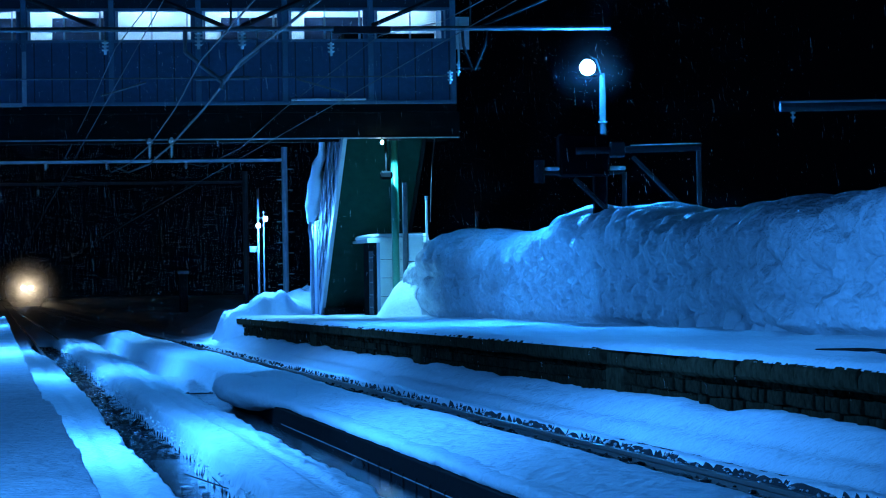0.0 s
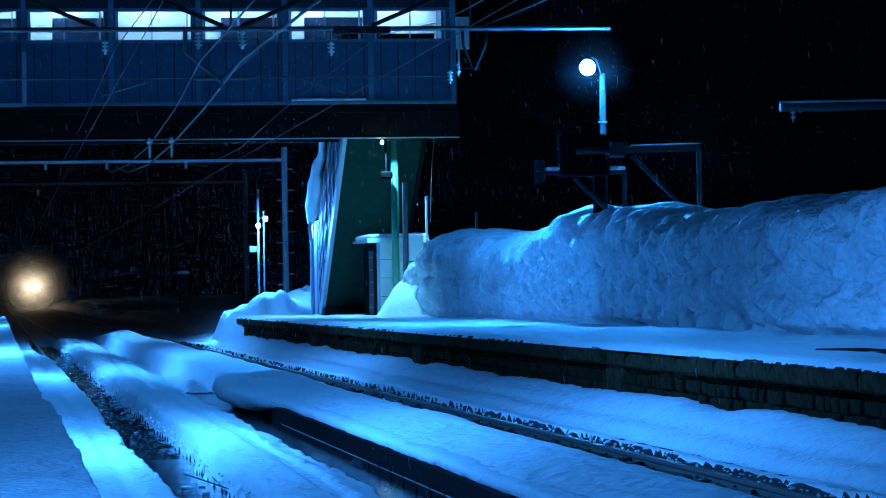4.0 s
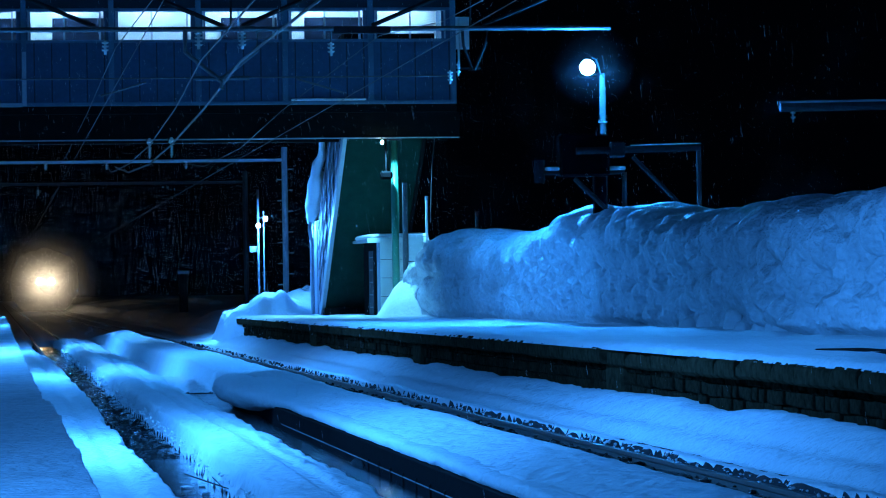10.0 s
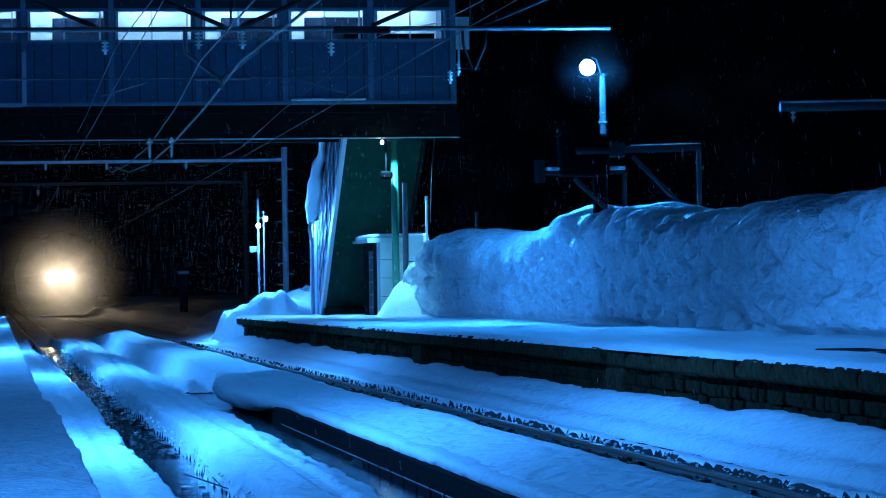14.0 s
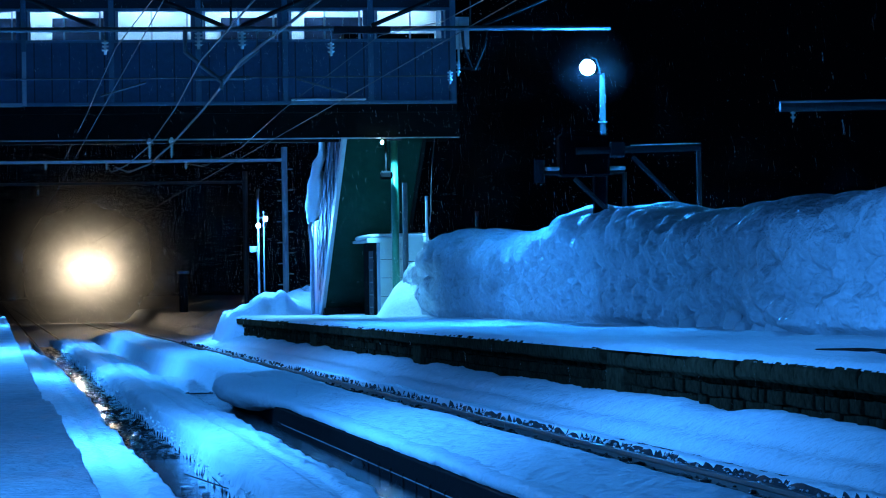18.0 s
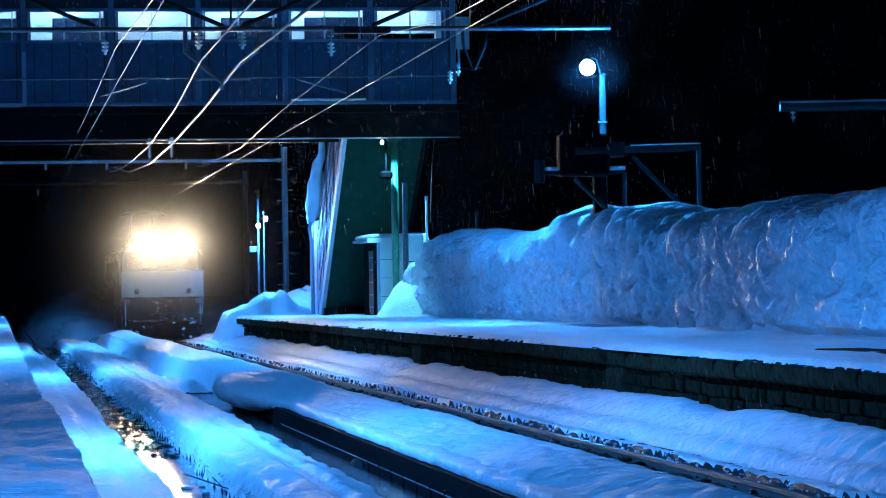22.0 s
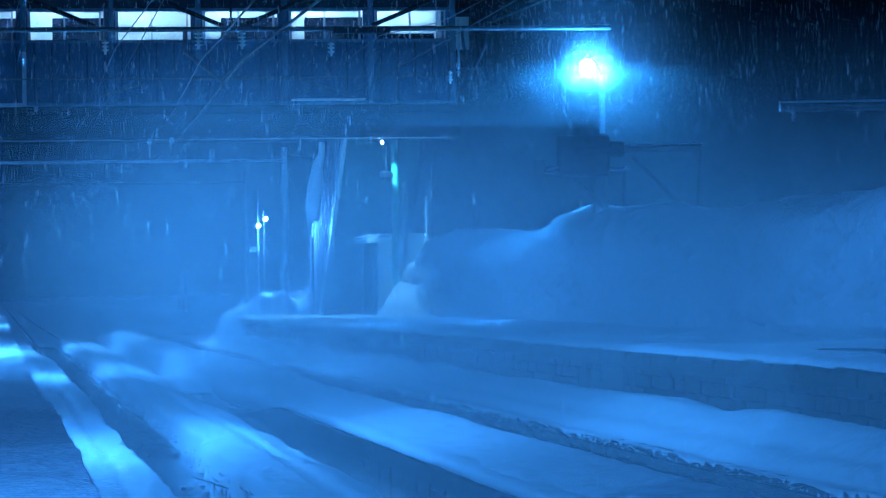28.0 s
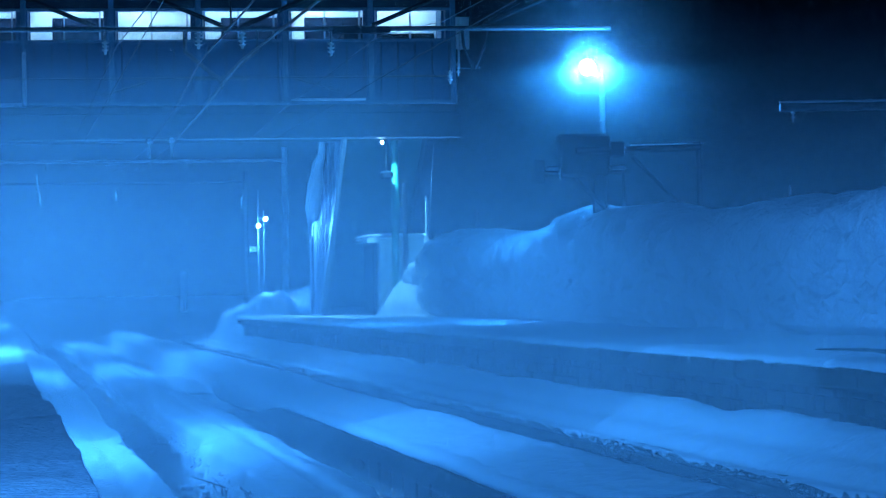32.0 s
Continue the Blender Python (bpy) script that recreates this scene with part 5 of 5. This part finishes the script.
def mist_material(name, thick, low, seed, ball=False, forward=0.5, cloud=False):
    """Thin powder mist: more or less see-through from billow to billow."""
    m = bpy.data.materials.new(name)
    powder_material(m)
    n, l = m.node_tree.nodes, m.node_tree.links
    body = n["Mix Shader"]
    body.inputs["Fac"].default_value = forward
    co, ns, sep = n.new("ShaderNodeTexCoord"), n.new("ShaderNodeTexNoise"), n.new("ShaderNodeSeparateXYZ")
    mp = n.new("ShaderNodeMapping")
    mp.inputs["Location"].default_value = (seed * 7.3, seed * 3.1, seed * 5.7)
    mp.inputs["Scale"].default_value = (0.32, 0.32, 0.42)
    l.new(co.outputs["Object"], mp.inputs["Vector"])
    ns.inputs["Scale"].default_value, ns.inputs["Detail"].default_value, ns.inputs["Roughness"].default_value = 1.0, 5, 0.55
    ns.inputs["Distortion"].default_value = 0.6
    l.new(mp.outputs[0], ns.inputs["Vector"])
    l.new(co.outputs["Generated"], sep.inputs[0])

    def ramp(src, a, b, lo, hi):
        r = n.new("ShaderNodeMapRange")
        r.interpolation_type = "SMOOTHSTEP"
        for k, v in (("From Min", a), ("From Max", b), ("To Min", lo), ("To Max", hi)):
            r.inputs[k].default_value = v
        l.new(src, r.inputs["Value"])
        return r.outputs[0]

    def times(a, b):
        q = n.new("ShaderNodeMath")
        q.operation = "MULTIPLY"
        l.new(a, q.inputs[0])
        l.new(b, q.inputs[1])
        return q.outputs[0]

    f = ramp(ns.outputs["Fac"], 0.30, 0.68, low * thick, thick)
    if cloud:
        # dense heart, ragged billowing rim
        far = n.new("ShaderNodeVectorMath")
        far.operation = "DISTANCE"
        far.inputs[1].default_value = (0.5, 0.5, 0.5)
        flat = n.new("ShaderNodeCombineXYZ")
        flat.inputs["Y"].default_value = 0.5
        l.new(sep.outputs["X"], flat.inputs["X"])
        l.new(sep.outputs["Z"], flat.inputs["Z"])
        l.new(flat.outputs[0], far.inputs[0])
        rim = n.new("ShaderNodeMath")
        rim.operation = "MULTIPLY_ADD"
        rim.inputs[1].default_value = -0.5
        l.new(ns.outputs["Fac"], rim.inputs[0])
        l.new(far.outputs["Value"], rim.inputs[2])
        f = ramp(rim.outputs[0], -0.20, 0.17, thick, 0.0)
    elif ball:
        far = n.new("ShaderNodeVectorMath")
        far.operation = "DISTANCE"
        far.inputs[1].default_value = (0.5, 0.5, 0.5)
        flat = n.new("ShaderNodeCombineXYZ")
        flat.inputs["Y"].default_value = 0.5
        l.new(sep.outputs["X"], flat.inputs["X"])
        l.new(sep.outputs["Z"], flat.inputs["Z"])
        l.new(flat.outputs[0], far.inputs[0])
        f = times(f, ramp(far.outputs["Value"], 0.0, 0.48, 1.0, 0.0))
    else:
        f = times(f, ramp(sep.outputs["X"], 0.02, 0.20, 0.0, 1.0))
        f = times(f, ramp(sep.outputs["X"], 0.78, 0.98, 1.0, 0.0))
        f = times(f, ramp(sep.outputs["Z"], 0.0, 0.30, 0.0, 1.0))
        f = times(f, ramp(sep.outputs["Z"], 0.42, 0.98, 1.0, 0.0))
    clear, mix = n.new("ShaderNodeBsdfTransparent"), n.new("ShaderNodeMixShader")
    l.new(f, mix.inputs["Fac"])
    l.new(clear.outputs[0], mix.inputs[1])
    l.new(body.outputs[0], mix.inputs[2])
    l.new(mix.outputs[0], n["Material Output"].inputs["Surface"])
    return m


def billow(width, height, thick, low, seed, lean=0.8, amp=0.8, ball=False, forward=0.5, cloud=False):
    """A drift of mist, folded to and fro, thinning out towards its rim."""
    nx, nz_, verts = 44, 24, []
    for k in range(nz_ + 1):
        for i in range(nx + 1):
            if ball:
                a, r = 2 * math.pi * i / nx, 0.5 * width * (0.0005 + 0.9995 * k / nz_)
                x, z = r * math.cos(a), 0.5 * height + r * math.sin(a)
            else:
                x, z = width * (i / nx - 0.5), height * k / nz_
            verts.append((x, lean * (z - 0.4 * height) + amp * fbm(x * 0.22, z * 0.3, seed, 3), z))
    me = bpy.data.meshes.new("snow_and_glare_veil")
    me.from_pydata(verts, [], [(k * (nx + 1) + i, k * (nx + 1) + i + 1, (k + 1) * (nx + 1) + i + 1, (k + 1) * (nx + 1) + i) for k in range(nz_) for i in range(nx)])
    me.materials.append(mist_material("powder_and_glare_mist", thick, low, seed, ball, forward, cloud))
    for p in me.polygons:
        p.use_smooth = True
    return tagged(new("snow_and_glare_veil", me), "billowing veil of fine powder snow, also used for lamp glare", "snow mist", "powder snow mist", "stuff")


# place along the track, middle, width, height, density, least density, drift, rise, and when it has settled
MISTS = [(billow(w, h, d, lo, 11 + i, 0.05, 0.15, forward=0.72), y, x, h, vx, up, end, low) for i, (y, x, w, h, d, lo, vx, up, end, low) in enumerate((
    (12.0, 2.4, 9.0, 3.2, 0.247, 0.85, -0.1, 0.0, 34.8, -0.9),
    (16.0, 3.0, 12.0, 4.4, 0.247, 0.9, -0.1, 0.0, 34.8, -0.9),
    (22.0, 4.4, 13.6, 4.8, 0.247, 0.9, -0.15, 0.0, 34.4, -1.0),
    (29.0, 5.4, 12.6, 5.2, 0.247, 0.85, -0.3, 0.15, 34.2, -0.5),
    (37.0, 5.6, 12.6, 4.4, 0.247, 0.8, -0.3, 0.0, 34.2, -0.5),
    (46.0, 5.5, 12.6, 6.2, 0.247, 0.75, -0.35, 0.5, 34.0, -0.7),
    (57.0, 4.2, 12.0, 7.0, 0.247, 0.7, -0.4, 0.7, 34.0, -0.8)))]
# added round veils that imitate glare before the headlights and round the mast lamp
GLARE_VEILS = [billow(w, w, d, 0.75, 41 + i, 0.0, 0.05, True, 1.0) for i, (w, d) in enumerate(((15.0, 0.75), (14.0, 0.32), (11.0, 0.20), (7.0, 0.12), (3.8, 0.14)))]
_o = billow(1.9, 1.9, 0.0022, 0.4, 43, 0.0, 0.1, True)
_o.location = (11.92, 62.2, 5.18)
LAMP_CORE = billow(1.7, 1.7, 0.30, 0.7, 48, 0.0, 0.1, True)
LAMP_HALO = billow(7.6, 7.6, 0.06, 0.7, 47, 0.0, 0.1, True)
# plume that runs along beside the locomotive until it stops over the platform's end
PLUME = [(billow(w, h, d, 0.7, 51 + i, 0.6, 0.8, cloud=True), off, x, up) for i, (off, x, up, w, h, d) in enumerate((
    (1.0, 3.7, -0.7, 3.4, 2.8, 0.8), (3.5, 3.1, -0.6, 4.6, 3.4, 0.85), (7.5, 2.9, -0.5, 5.2, 3.7, 0.85), (12.0, 3.0, -0.4, 5.0, 4.1, 0.85), (17.0, 3.5, -0.3, 4.8, 4.8, 0.85)))]


def motions():
    walk(loco, [(t, pose(5.83, nose(t), 0)) for t in (0, 6, 12, 18, 22, 24, 25.5, 27, 32)])
    # added glare veils before the headlights: the farther ones fall back and settle as the train comes on
    for o, h, gone in zip(GLARE_VEILS, (7.5, 7.0, 5.5, 3.5, 1.9), (18.0, 21.4, 23.4, 25.1, 40.0)):
        rows = []
        for t in (0, 3, 6, 9, 12, 15, 17, 18, 19, 20, 21, 22, 23, 24, 24.5, 25, 25.5, 26.5, 32):
            ahead = min(2.4, 0.20 + 0.0078 * max(0.0, nose(t)))
            fall = max(0.0, min(3.0, t - gone))
            rows.append((t, pose(5.83, nose(min(t, gone)) - ahead - 0.02 * h - 9.0 * fall, 3.42 - h - 4.0 * fall)) if fall else (t, pose(5.83, nose(t) - ahead - 0.02 * h, 3.42 - h)))
        walk(o, rows)
    for o, y, z in ((LAMP_HALO, 61.9, 2.33), (LAMP_CORE, 62.40, 5.28)):
        walk(o, [(0, pose(11.9, y, -9)), (26.4, pose(11.9, y, -9)), (27.4, pose(11.9, y, z - 0.2)), (28, pose(11.9, y, z)), (32, pose(11.9, y, z))])
    for o, off, x, up in PLUME:
        rows = [(0, pose(x, 150, -8)), (20.6, pose(x, nose(20.6) + off, -8)), (21.6, pose(x, nose(21.6) + off, -3.0)), (22.6, pose(x, nose(22.6) + off, up - 0.8)), (23.6, pose(x, nose(23.6) + off, up - 0.2))]
        rows += [(t, pose(x, nose(t) + off, up)) for t in (24.2, 24.8, 25.2)]
        rows += [(25.7, pose(x - 0.2, nose(25.5) + off, up)), (26.3, pose(x - 0.6, 27 + off, up - 0.1)), (27.6, pose(x - 1.0, 24 + off, -7.5)), (32, pose(x - 1.0, 24 + off, -8))]
        walk(o, rows)
    for i, o in enumerate(SNOWFALL):
        walk(o, [(0, pose(0, 0, -1)), (32, pose(0.25 * 32, 0, -1 - FALL * 32))])
    walk(FLURRY, [(0, pose(0, 0, 7 + FALL * 22.2)), (32, pose(0, 0, 7 - FALL * 9.8))])
    for n, (o, y, side, out, up, turn, late) in enumerate(CLOUDS):
        t0 = 25.3 + (33.0 - y) / SPEED
        x0 = 5.83 + side * 1.3
        deep = pose(x0, y + 2, -3.4, 0, 0, turn)
        rows = [(0, deep), (t0 - 0.12, deep)]
        for dt, k, h in ((0.18, 0.4, 0.62), (0.5, 0.7, 0.92), (1.3, 1.0, 1.0)):
            rows.append((t0 + dt, pose(x0 + side * out * k, y + 2 - 5.0 * (1 - math.exp(-dt / 0.8)), -0.7 + (0.8 + up) * h, 0, 0, turn + 8 * dt)))
        rows.append((t0 + 2.9 + late, pose(x0 + side * out, y - 3.5, -3.4, 0, 0, turn + 22)))
        rows.append((32.5, pose(x0 + side * out, y - 3.5, -3.4, 0, 0, turn + 22)))
        walk(o, rows)
    for o, y, x, h, vx, up, end, low in MISTS:
        t0 = 25.4 + (33.0 - y) / SPEED
        deep = pose(x + 1.5, y, -h - 1.2)
        rows = [(0, deep), (t0, deep), (t0 + 1.0, pose(x + 1.0, y, -0.45 * h)), (t0 + 1.9, pose(x + 0.9, y, low))]
        for t in (28.5, 29.5, 30.5, 31.5, 32.5):
            away = step(end - 3.0, end, t)
            rows.append((t, pose(x + vx * (t - 28.0) + 0.9 * (1 - step(28.0, 30.5, t)), y - 0.3 * (t - 28), low + up * (t - 28) - away * 0.9 * h)))
        walk(o, rows)


motions()
